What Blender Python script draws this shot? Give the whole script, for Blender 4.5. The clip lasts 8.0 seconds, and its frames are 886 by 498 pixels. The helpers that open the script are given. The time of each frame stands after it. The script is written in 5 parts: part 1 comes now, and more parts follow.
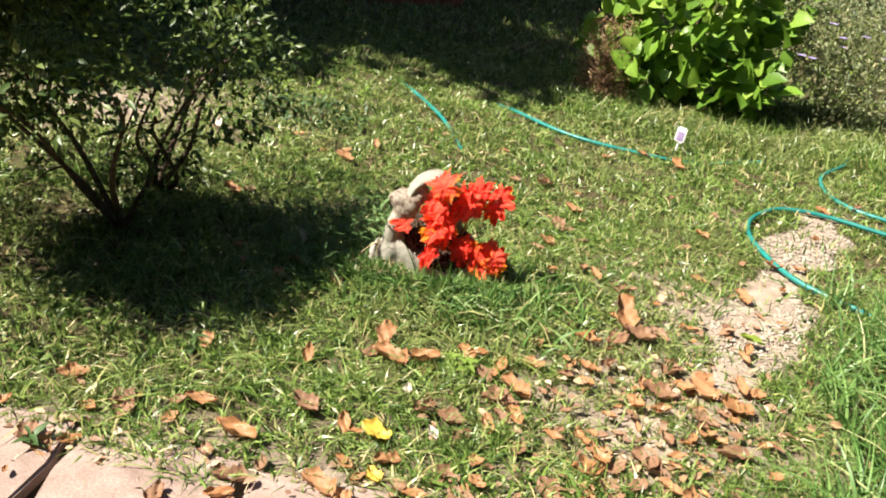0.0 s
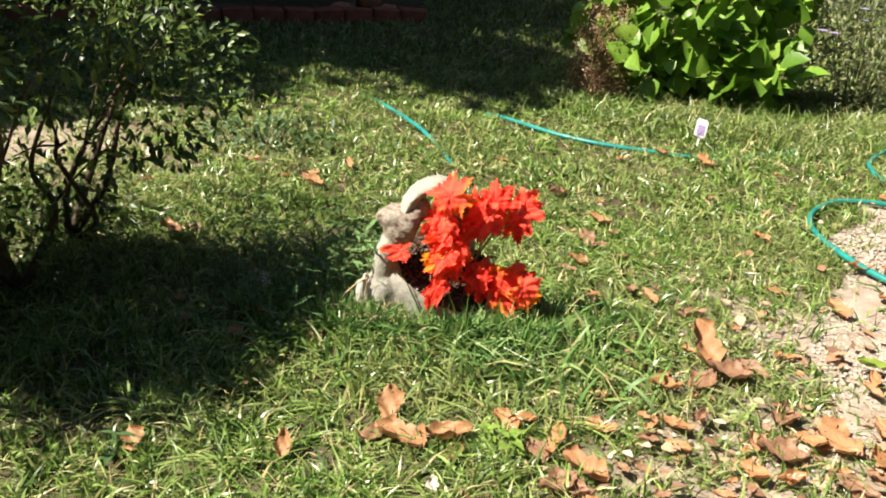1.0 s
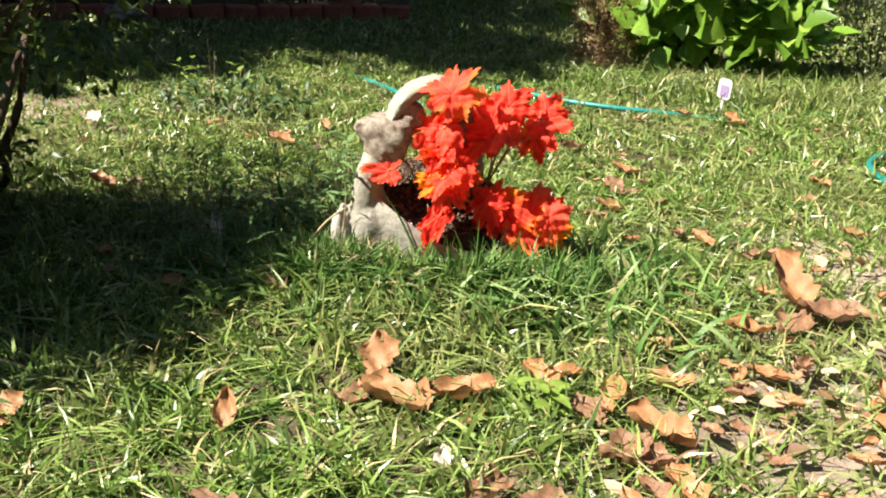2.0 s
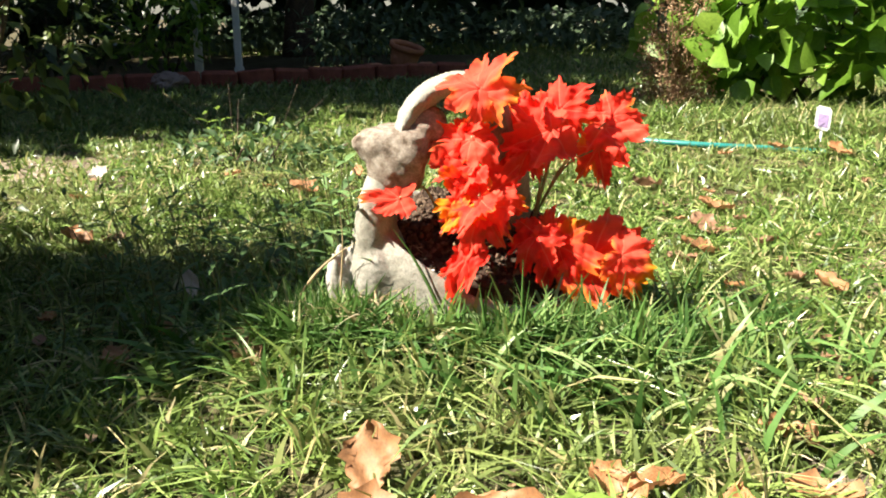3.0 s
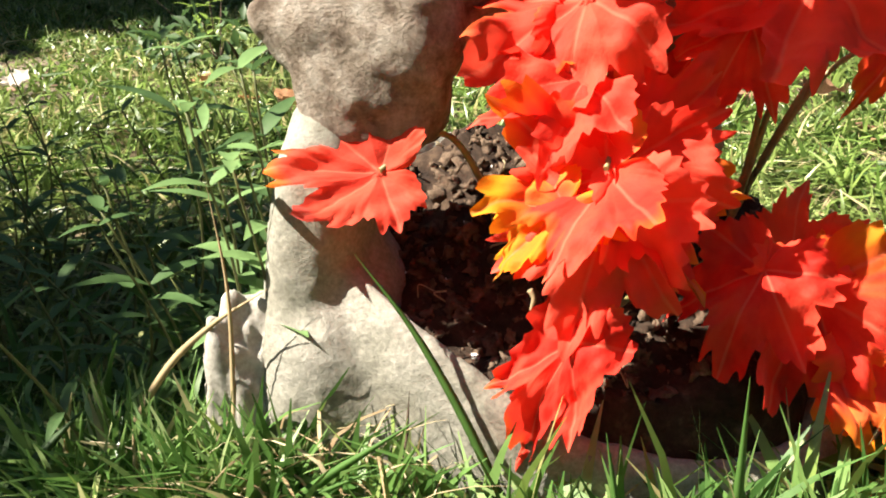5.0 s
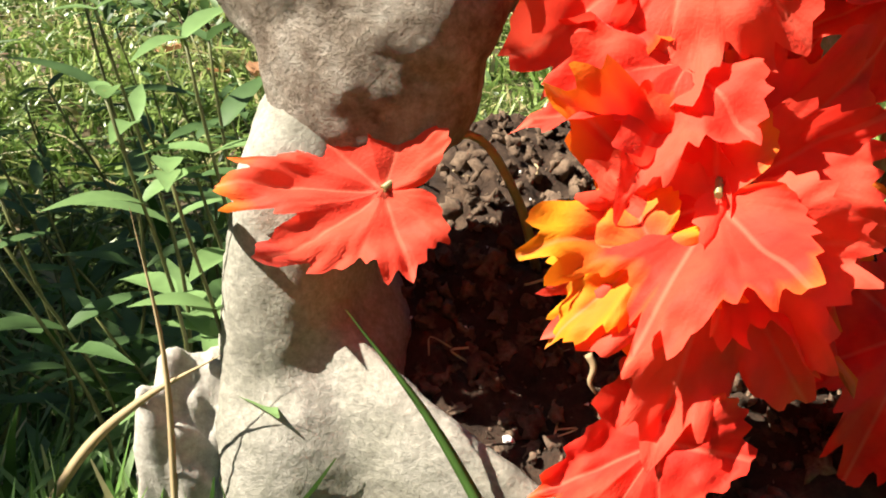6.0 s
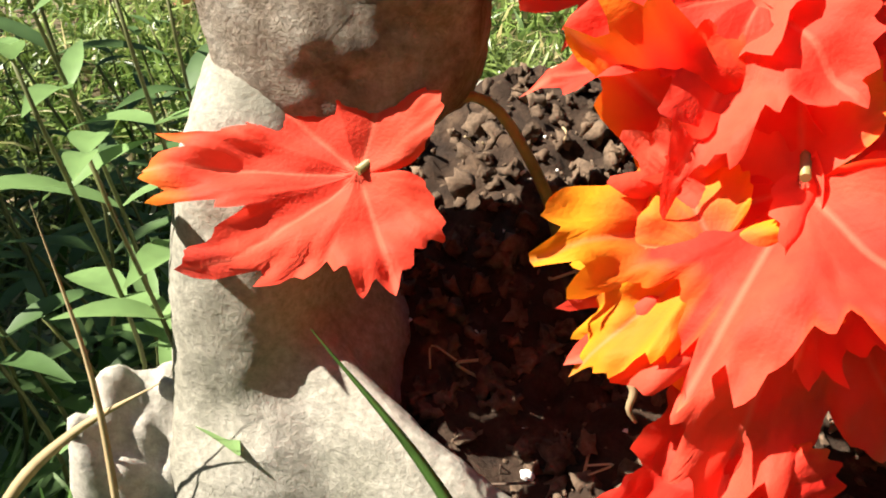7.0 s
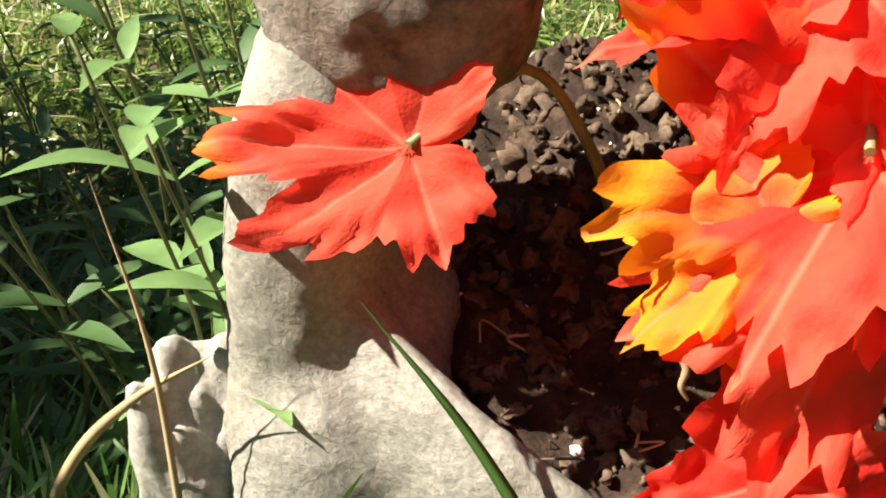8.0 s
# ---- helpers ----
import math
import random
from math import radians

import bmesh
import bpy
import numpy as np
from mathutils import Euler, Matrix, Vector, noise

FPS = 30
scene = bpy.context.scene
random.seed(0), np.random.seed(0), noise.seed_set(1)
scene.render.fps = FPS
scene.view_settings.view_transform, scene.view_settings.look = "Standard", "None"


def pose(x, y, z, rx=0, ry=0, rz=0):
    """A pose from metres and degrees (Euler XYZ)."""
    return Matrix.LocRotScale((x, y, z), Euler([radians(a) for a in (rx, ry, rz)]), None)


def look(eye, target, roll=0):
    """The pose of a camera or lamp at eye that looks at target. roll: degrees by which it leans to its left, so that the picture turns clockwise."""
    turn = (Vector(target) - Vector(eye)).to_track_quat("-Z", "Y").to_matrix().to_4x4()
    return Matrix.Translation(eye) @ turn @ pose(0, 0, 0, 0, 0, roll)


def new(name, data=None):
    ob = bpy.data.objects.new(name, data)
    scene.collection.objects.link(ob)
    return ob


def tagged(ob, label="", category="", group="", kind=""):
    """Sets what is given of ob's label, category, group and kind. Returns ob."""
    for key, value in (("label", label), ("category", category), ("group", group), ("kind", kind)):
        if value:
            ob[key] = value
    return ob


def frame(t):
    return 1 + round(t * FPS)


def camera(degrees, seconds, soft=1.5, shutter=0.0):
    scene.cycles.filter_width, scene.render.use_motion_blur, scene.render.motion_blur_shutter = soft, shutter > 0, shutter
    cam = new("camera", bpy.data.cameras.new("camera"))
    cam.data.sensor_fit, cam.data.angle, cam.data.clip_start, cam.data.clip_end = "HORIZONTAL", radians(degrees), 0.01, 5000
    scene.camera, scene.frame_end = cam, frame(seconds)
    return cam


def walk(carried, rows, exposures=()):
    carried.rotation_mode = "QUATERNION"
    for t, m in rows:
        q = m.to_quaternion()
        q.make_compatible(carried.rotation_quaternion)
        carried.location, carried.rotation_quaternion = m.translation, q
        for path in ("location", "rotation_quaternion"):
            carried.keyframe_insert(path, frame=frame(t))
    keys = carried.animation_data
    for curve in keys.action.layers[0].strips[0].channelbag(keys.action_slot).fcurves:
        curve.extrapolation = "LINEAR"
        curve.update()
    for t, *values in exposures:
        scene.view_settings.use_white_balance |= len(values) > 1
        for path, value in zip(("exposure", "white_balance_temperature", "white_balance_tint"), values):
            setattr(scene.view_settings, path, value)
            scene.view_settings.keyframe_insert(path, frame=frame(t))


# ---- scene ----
cam = camera(54.0, 8.0, soft=1.9)
PATH = [
    (0, (0.319, -2.226, 1.214), (0.155, -0.429, 0.351), 8.5),
    (0.5, (0.214, -1.993, 1.144), (0.065, -0.206, 0.257), 0.7),
    (1, (0.189, -1.674, 0.916), (0.076, 0.167, 0.143), 4.3),
    (1.2, (0.19, -1.549, 0.794), (0.076, 0.293, 0.024), 6.0),
    (2.3, (0.155, -1.29, 0.536), (0.048, 0.604, -0.098), 1.5),
    (2.5, (0.155, -1.226, 0.514), (0.019, 0.677, -0.086), 1.3),
    (3, (0.193, -0.994, 0.415), (-0.08, 0.915, -0.115), -0.7),
    (3.5, (0.211, -0.768, 0.393), (-0.129, 1.114, -0.192), -0.9),
    (4, (0.219, -0.552, 0.365), (-0.166, 1.282, -0.333), -1.8),
    (4.5, (0.149, -0.415, 0.331), (-0.272, 1.398, -0.398), -2.9),
    (5, (0.102, -0.339, 0.307), (-0.303, 1.47, -0.443), -2.1),
    (5.2, (0.093, -0.315, 0.298), (-0.3, 1.499, -0.447), -2.0),
    (6.3, (0.059, -0.201, 0.281), (-0.28, 1.559, -0.608), -0.8),
    (6.5, (0.061, -0.182, 0.275), (-0.313, 1.537, -0.676), -1.3),
    (7, (0.062, -0.173, 0.273), (-0.368, 1.56, -0.629), -2.7),
    (7.5, (0.062, -0.172, 0.273), (-0.445, 1.525, -0.657), -3.8),
    (8, (0.062, -0.172, 0.273), (-0.478, 1.502, -0.678), -4.2),
]
walk(cam, [(t, look(eye, target, roll)) for t, eye, target, roll in PATH], [(0, 1.66), (2.5, 1.88), (3.5, 2.1), (5.2, 1.94), (6.5, 1.83), (8, 1.83)])

# ---- light ----
SUN_WAY = Vector((-0.585, -0.24, 0.775)).normalized()
sky_world = bpy.data.worlds.new("sky")
scene.world = sky_world
sky_world.use_nodes = True
sky_nodes = sky_world.node_tree.nodes
sky_tex = sky_nodes.new("ShaderNodeTexSky")
sky_tex.sky_type, sky_tex.sun_disc = "NISHITA", False
sky_tex.sun_elevation = math.asin(SUN_WAY.z)
sky_tex.sun_rotation = math.atan2(SUN_WAY.x, SUN_WAY.y)
sky_world.node_tree.links.new(sky_tex.outputs[0], sky_nodes["Background"].inputs[0])
sky_nodes["Background"].inputs[1].default_value = 0.04
sun = new("sun", bpy.data.lights.new("sun", "SUN"))
sun.data.energy, sun.data.angle, sun.data.color = 5.0, radians(0.55), (1.0, 0.92, 0.79)
sun.matrix_world = look(SUN_WAY * 10, (0, 0, 0))

rng = np.random.default_rng(7)


# ---- materials ----
def nodes_of(name):
    m = bpy.data.materials.new(name)
    m.use_nodes = True
    t = m.node_tree
    return m, t, t.nodes["Principled BSDF"], t.nodes["Material Output"]


def ramp(t, source, stops):
    r = t.nodes.new("ShaderNodeValToRGB")
    while len(r.color_ramp.elements) < len(stops):
        r.color_ramp.elements.new(0.5)
    for e, (p, c) in zip(r.color_ramp.elements, stops):
        e.position, e.color = p, (*c, 1)
    t.links.new(source, r.inputs[0])
    return r.outputs[0]


def noise_tex(t, scale, detail=4, rough=0.6, space="Object"):
    n, c = t.nodes.new("ShaderNodeTexNoise"), t.nodes.new("ShaderNodeTexCoord")
    n.inputs["Scale"].default_value, n.inputs["Detail"].default_value, n.inputs["Roughness"].default_value = scale, detail, rough
    t.links.new(c.outputs[space], n.inputs["Vector"])
    return n.outputs["Fac"]


def mix(t, kind, fac, a, b):
    m = t.nodes.new("ShaderNodeMix")
    m.data_type, m.blend_type = "RGBA", kind
    for socket, value in ((m.inputs[0], fac), (m.inputs[6], a), (m.inputs[7], b)):
        if isinstance(value, (int, float)):
            socket.default_value = value
        elif isinstance(value, tuple):
            socket.default_value = (*value, 1)
        else:
            t.links.new(value, socket)
    return m.outputs[2]


def bump(t, bsdf, height, strength, distance):
    b = t.nodes.new("ShaderNodeBump")
    b.inputs["Strength"].default_value, b.inputs["Distance"].default_value = strength, distance
    t.links.new(height, b.inputs["Height"])
    t.links.new(b.outputs[0], bsdf.inputs["Normal"])


def translucent(t, bsdf, out, colour, share):
    tr, mx = t.nodes.new("ShaderNodeBsdfTranslucent"), t.nodes.new("ShaderNodeMixShader")
    mx.inputs[0].default_value = share
    t.links.new(colour, tr.inputs[0])
    t.links.new(bsdf.outputs[0], mx.inputs[1])
    t.links.new(tr.outputs[0], mx.inputs[2])
    t.links.new(mx.outputs[0], out.inputs[0])


def mineral(name, stops, coarse, fine, rough=0.9, depth=0.003, strength=0.6):
    """Stone, soil, clay: a coarse and a fine noise over a colour ramp, with relief."""
    m, t, b, out = nodes_of(name)
    a, f = noise_tex(t, coarse), noise_tex(t, fine, 6, 0.7)
    base = ramp(t, a, stops)
    grain = ramp(t, f, [(0.3, (0.45, 0.45, 0.45)), (0.7, (1.1, 1.1, 1.1))])
    t.links.new(mix(t, "MULTIPLY", 0.8, base, grain), b.inputs["Base Color"])
    b.inputs["Roughness"].default_value = rough
    b.inputs["Specular IOR Level"].default_value = 0.25
    bump(t, b, f, strength, depth)
    return m


def foliage(name, stops, share=0.35, rough=0.45, patch=None, gloss=0.4, streak=0.0):
    """Leaves and blades: a colour for each one, with patches over the ground."""
    m, t, b, out = nodes_of(name)
    geo = t.nodes.new("ShaderNodeNewGeometry")
    c = ramp(t, geo.outputs["Random Per Island"], stops)
    if patch:
        c = mix(t, "MIX", ramp(t, noise_tex(t, patch[0], 3), [(0.45, (0, 0, 0)), (0.68, (patch[2],) * 3)]), c, patch[1])
    c = mix(t, "MULTIPLY", 0.5, c, ramp(t, noise_tex(t, 90, 2), [(0.3, (0.6, 0.6, 0.6)), (0.7, (1.15, 1.15, 1.15))]))
    t.links.new(c, b.inputs["Base Color"])
    b.inputs["Roughness"].default_value = rough
    b.inputs["Specular IOR Level"].default_value = gloss
    translucent(t, b, out, c, share)
    return m


def plain(name, colour, rough=0.5, var=0.25, scale=60, metal=0.0):
    m, t, b, out = nodes_of(name)
    dark = tuple(c * (1 - var) for c in colour)
    light = tuple(min(1, c * (1 + var)) for c in colour)
    n = noise_tex(t, scale, 5)
    t.links.new(ramp(t, n, [(0.3, dark), (0.7, light)]), b.inputs["Base Color"])
    b.inputs["Roughness"].default_value, b.inputs["Metallic"].default_value = rough, metal
    bump(t, b, n, 0.2, 0.001)
    return m


def maple_material():
    m, t, b, out = nodes_of("silk_maple")
    gold, vein = t.nodes.new("ShaderNodeAttribute"), t.nodes.new("ShaderNodeAttribute")
    gold.attribute_name, vein.attribute_name = "gold", "vein"
    info = t.nodes.new("ShaderNodeObjectInfo")
    red = ramp(t, noise_tex(t, 35, 4), [(0.3, (0.72, 0.016, 0.011)), (0.52, (0.88, 0.042, 0.024)), (0.75, (0.92, 0.090, 0.046))])
    red = mix(t, "MIX", ramp(t, info.outputs["Random"], [(0.0, (0, 0, 0)), (1.0, (0.45, 0.45, 0.45))]), red, (0.93, 0.15, 0.085))
    # Salmon patches put sunlit highlights into the red.
    red = mix(t, "MIX", ramp(t, noise_tex(t, 14, 3), [(0.45, (0, 0, 0)), (0.72, (0.35, 0.35, 0.35))]), red, (0.93, 0.16, 0.085))
    c = mix(t, "MIX", ramp(t, gold.outputs["Fac"], [(0.32, (0, 0, 0)), (0.8, (1, 1, 1))]), red, (0.88, 0.30, 0.012))
    c = mix(t, "MIX", ramp(t, vein.outputs["Fac"], [(0.35, (0, 0, 0)), (1.0, (0.32, 0.32, 0.32))]), c, (0.92, 0.32, 0.20))
    weave = mix(t, "MIX", 0.25, noise_tex(t, 130, 3), noise_tex(t, 900, 2))
    t.links.new(c, b.inputs["Base Color"])
    b.inputs["Roughness"].default_value, b.inputs["Specular IOR Level"].default_value = 0.68, 0.16
    b.inputs["Sheen Weight"].default_value, b.inputs["Sheen Roughness"].default_value = 0.10, 0.4
    bump(t, b, weave, 0.4, 0.0016)
    translucent(t, b, out, c, 0.42)
    return m


STONE = mineral("weathered_cast_stone", [(0.28, (0.20, 0.185, 0.145)), (0.44, (0.30, 0.285, 0.235)), (0.58, (0.365, 0.345, 0.295)), (0.75, (0.46, 0.435, 0.38))], 26, 420, 0.92, 0.0010, 0.7)
BROWN_STONE = mineral("brown_weathered_stone", [(0.3, (0.12, 0.085, 0.06)), (0.46, (0.28, 0.225, 0.175)), (0.58, (0.39, 0.335, 0.275)), (0.75, (0.52, 0.475, 0.41))], 75, 420, 0.94, 0.003, 1.0)
PALE_STONE = mineral("pale_stone", [(0.3, (0.32, 0.29, 0.245)), (0.7, (0.54, 0.51, 0.455))], 30, 260, 0.9, 0.001)
SOIL = mineral("dark_potting_soil", [(0.3, (0.020, 0.012, 0.008)), (0.55, (0.055, 0.034, 0.022)), (0.75, (0.17, 0.11, 0.07))], 70, 500, 0.95, 0.003)
CRUMB = mineral("soil_crumb", [(0.3, (0.05, 0.032, 0.022)), (0.7, (0.24, 0.165, 0.11))], 90, 600, 0.95, 0.002)
PERLITE = plain("white_perlite", (0.75, 0.73, 0.70), 0.6, 0.1, 300)
FLAG = mineral("pink_flagstone", [(0.3, (0.22, 0.150, 0.125)), (0.5, (0.32, 0.235, 0.200)), (0.75, (0.42, 0.325, 0.285))], 9, 200, 0.85, 0.002)
BRICK = mineral("red_brick", [(0.3, (0.20, 0.06, 0.04)), (0.7, (0.36, 0.12, 0.08))], 14, 150, 0.9, 0.003)
CLAY = mineral("terracotta", [(0.3, (0.42, 0.17, 0.09)), (0.7, (0.55, 0.25, 0.15))], 12, 150, 0.85, 0.001)
PEBBLE = mineral("pale_gravel", [(0.25, (0.27, 0.215, 0.165)), (0.5, (0.41, 0.35, 0.29)), (0.75, (0.57, 0.52, 0.46))], 45, 300, 0.9, 0.001)
BARK = mineral("bark", [(0.3, (0.05, 0.035, 0.025)), (0.7, (0.16, 0.11, 0.08))], 40, 180, 0.95, 0.003)
MAPLE = maple_material()
GRASS = foliage("lawn_grass", [(0.0, (0.034, 0.080, 0.014)), (0.3, (0.098, 0.175, 0.030)), (0.6, (0.190, 0.285, 0.058)), (0.86, (0.285, 0.385, 0.110)), (0.94, (0.44, 0.38, 0.17)), (1.0, (0.56, 0.48, 0.26))], 0.30, 0.36, (2.2, (0.31, 0.29, 0.14), 0.35), 0.55)
TALL = foliage("long_grass", [(0.0, (0.045, 0.110, 0.022)), (0.45, (0.105, 0.215, 0.048)), (0.85, (0.22, 0.345, 0.105)), (0.95, (0.30, 0.40, 0.17)), (1.0, (0.48, 0.41, 0.21))], 0.38, 0.46, None, 0.36)
TUSSOCK = foliage("tussock_grass", [(0.0, (0.06, 0.14, 0.03)), (0.5, (0.14, 0.27, 0.065)), (0.9, (0.25, 0.39, 0.12)), (1.0, (0.52, 0.46, 0.26))], 0.38, 0.44, None, 0.4)
STRAW = foliage("dry_straw", [(0.0, (0.31, 0.21, 0.11)), (0.6, (0.54, 0.43, 0.25)), (1.0, (0.68, 0.59, 0.41))], 0.25, 0.6)
# Weed green set darker, adding to the shade beside the planter.
WEED = foliage("weed_leaf", [(0.0, (0.035, 0.075, 0.024)), (0.6, (0.075, 0.140, 0.046)), (1.0, (0.15, 0.235, 0.095))], 0.35, 0.5)
LIME = foliage("lime_leaf", [(0.0, (0.16, 0.27, 0.04)), (1.0, (0.27, 0.38, 0.08))], 0.4, 0.45)
SHRUB = foliage("shrub_leaf", [(0.0, (0.024, 0.050, 0.012)), (0.6, (0.070, 0.115, 0.026)), (1.0, (0.19, 0.25, 0.06))], 0.32, 0.42, None, 0.4)
BROAD = foliage("broad_leaf", [(0.0, (0.08, 0.17, 0.02)), (0.5, (0.17, 0.31, 0.035)), (1.0, (0.32, 0.47, 0.08))], 0.42, 0.42)
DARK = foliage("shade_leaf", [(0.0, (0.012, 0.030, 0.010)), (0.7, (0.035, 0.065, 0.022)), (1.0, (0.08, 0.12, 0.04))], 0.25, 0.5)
IVY = foliage("ground_cover_leaf", [(0.0, (0.05, 0.09, 0.045)), (1.0, (0.14, 0.20, 0.10))], 0.25, 0.45)
SEED = foliage("dry_seed_head", [(0.0, (0.16, 0.085, 0.045)), (0.6, (0.34, 0.20, 0.11)), (1.0, (0.50, 0.36, 0.22))], 0.2, 0.8)
LILAC = foliage("lilac_petal", [(0.0, (0.34, 0.26, 0.58)), (1.0, (0.58, 0.48, 0.78))], 0.35, 0.5)
GREYLEAF = foliage("grey_leaf", [(0.0, (0.10, 0.13, 0.06)), (0.6, (0.22, 0.25, 0.12)), (1.0, (0.38, 0.36, 0.22))], 0.3, 0.6)
STEM = plain("green_brown_stem", (0.10, 0.11, 0.035), 0.55, 0.3)
STALK = plain("tan_green_stalk", (0.20, 0.17, 0.06), 0.5, 0.4, 90)
HOSE = plain("teal_hose_vinyl", (0.012, 0.165, 0.145), 0.40, 0.22, 25)
WHITE = plain("white_paint", (0.72, 0.71, 0.68), 0.55, 0.1, 30)
LABEL = plain("plant_label_plastic", (0.80, 0.80, 0.80), 0.4, 0.04)
LABEL_PICTURE = plain("printed_lilac", (0.40, 0.30, 0.52), 0.4, 0.3, 220)
DEAD = [foliage("fallen_leaf_brown", [(0.0, (0.20, 0.105, 0.06)), (1.0, (0.32, 0.18, 0.10))], 0.2, 0.6, (25, (0.13, 0.065, 0.035), 0.8)),
        foliage("fallen_leaf_tan", [(0.0, (0.30, 0.140, 0.058)), (1.0, (0.43, 0.220, 0.100))], 0.2, 0.6, (25, (0.24, 0.13, 0.065), 0.8)),
        foliage("fallen_leaf_rust", [(0.0, (0.36, 0.165, 0.07)), (1.0, (0.48, 0.25, 0.11))], 0.25, 0.5, (30, (0.20, 0.08, 0.03), 0.7))]
LITTER = foliage("leaf_litter", [(0.0, (0.16, 0.085, 0.05)), (0.4, (0.33, 0.185, 0.105)), (0.8, (0.47, 0.31, 0.20)), (1.0, (0.60, 0.47, 0.35))], 0.2, 0.6)
SPRIG = foliage("pale_green_leaf", [(0.0, (0.12, 0.22, 0.07)), (0.6, (0.19, 0.31, 0.115)), (1.0, (0.27, 0.39, 0.17))], 0.4, 0.42)
YELLOW = foliage("fallen_leaf_yellow", [(0.0, (0.72, 0.47, 0.06)), (1.0, (0.75, 0.52, 0.09))], 0.3, 0.5, (40, (0.45, 0.24, 0.05), 0.6))
GREENLEAF = foliage("fallen_leaf_green", [(0.0, (0.17, 0.25, 0.03)), (1.0, (0.2, 0.3, 0.04))], 0.3, 0.5, (40, (0.30, 0.28, 0.05), 0.6))
FLAKE = foliage("pale_flake", [(0.0, (0.46, 0.39, 0.32)), (1.0, (0.58, 0.51, 0.44))], 0.2, 0.6)


def ground_material():
    m, t, b, out = nodes_of("lawn_soil")
    big, mid, fine = noise_tex(t, 1.6, 4), noise_tex(t, 16, 5), noise_tex(t, 240, 4, 0.7)
    c = ramp(t, mid, [(0.3, (0.035, 0.025, 0.014)), (0.55, (0.085, 0.064, 0.035)), (0.75, (0.18, 0.14, 0.085))])
    c = mix(t, "MIX", ramp(t, big, [(0.4, (0, 0, 0)), (0.65, (0.5, 0.5, 0.5))]), c, (0.10, 0.115, 0.045))
    bare = t.nodes.new("ShaderNodeAttribute")
    bare.attribute_name = "bare"
    c = mix(t, "MIX", bare.outputs["Fac"], c, ramp(t, mid, [(0.3, (0.26, 0.19, 0.14)), (0.7, (0.46, 0.38, 0.31))]))
    c = mix(t, "MULTIPLY", 0.7, c, ramp(t, fine, [(0.3, (0.5, 0.5, 0.5)), (0.7, (1.1, 1.1, 1.1))]))
    t.links.new(c, b.inputs["Base Color"])
    b.inputs["Roughness"].default_value, b.inputs["Specular IOR Level"].default_value = 0.95, 0.15
    bump(t, b, fine, 0.7, 0.006)
    return m


# ---- mesh helpers ----
def part(name, data, material, parent=None, label=""):
    """Links a mesh or a bmesh as one object, under parent if there is one."""
    if isinstance(data, bmesh.types.BMesh):
        me = bpy.data.meshes.new(name)
        data.to_mesh(me)
        data.free()
        data = me
    if material and not data.materials:
        data.materials.append(material)
    ob = new(name, data)
    if parent:
        ob.parent = parent
    return tagged(ob, label)


def arrays(name, verts, quads, smooth=True):
    """A mesh from an (n, 3) array of points and an (m, 3 or 4) array of corners."""
    verts, quads = np.asarray(verts, np.float32), np.asarray(quads, np.int32)
    me = bpy.data.meshes.new(name)
    k = quads.shape[1]
    me.vertices.add(len(verts))
    me.vertices.foreach_set("co", verts.ravel())
    me.loops.add(quads.size)
    me.loops.foreach_set("vertex_index", quads.ravel())
    me.polygons.add(len(quads))
    me.polygons.foreach_set("loop_start", np.arange(0, quads.size, k, dtype=np.int32))
    me.polygons.foreach_set("use_smooth", np.full(len(quads), smooth))
    me.update(calc_edges=True)
    me.validate()
    return me


def unit(a):
    return a / np.maximum(np.linalg.norm(a, axis=-1, keepdims=True), 1e-9)


def blades(name, roots, height, width, lean, seg=3):
    """Grass: bent, tapering, folded ribbons. lean: how far the tip falls over, in heights."""
    n = len(roots)
    a, twist = rng.uniform(0, 2 * np.pi, n), rng.uniform(0, 2 * np.pi, n)
    way = np.stack([np.cos(a), np.sin(a), np.zeros(n)], 1)
    side = np.stack([np.cos(twist), np.sin(twist), rng.normal(0, 0.3, n)], 1)
    verts = []
    for i in range(seg + 1):
        s = i / seg
        p = roots + way * (height * lean * s ** 1.8)[:, None]
        p[:, 2] += height * (s - 0.42 * np.clip(lean, 0, 1.6) * s ** 2.4)
        half = width * 0.5 * (1 - s ** 1.6) + width * 0.03
        verts += [p - side * half[:, None], p + side * half[:, None]]
    verts = np.stack(verts, 1).reshape(-1, 3)
    base = (np.arange(n) * 2 * (seg + 1))[:, None, None]
    k = np.arange(seg)[None, :, None] * 2
    quads = (base + k + np.array([0, 1, 3, 2])[None, None, :]).reshape(-1, 4)
    return arrays(name, verts, quads)


def leaflets(name, at, way, up, length, width, fold=0.25, droop=0.2, seg=3):
    """Many leaves in one mesh: each one folded along its midrib, pointed and drooping."""
    n = len(at)
    way = unit(way)
    side = unit(np.cross(up, way))
    nor = np.cross(way, side)
    verts = []
    for i in range(seg + 1):
        s = i / seg
        half = width * 0.5 * math.sin(math.pi * min(0.98, 0.04 + 0.96 * s) ** 0.8)
        mid = at + way * (length * s)[:, None] - nor * (length * droop * s * s)[:, None]
        lift = nor * (half * 2 * fold)[:, None]
        verts += [mid - side * half[:, None] + lift, mid, mid + side * half[:, None] + lift]
    verts = np.stack(verts, 1).reshape(-1, 3)
    base = (np.arange(n) * 3 * (seg + 1))[:, None, None]
    cells = np.array([[3 * i + j, 3 * i + j + 1, 3 * i + j + 4, 3 * i + j + 3] for i in range(seg) for j in range(2)])
    return arrays(name, verts, (base + cells[None]).reshape(-1, 4))


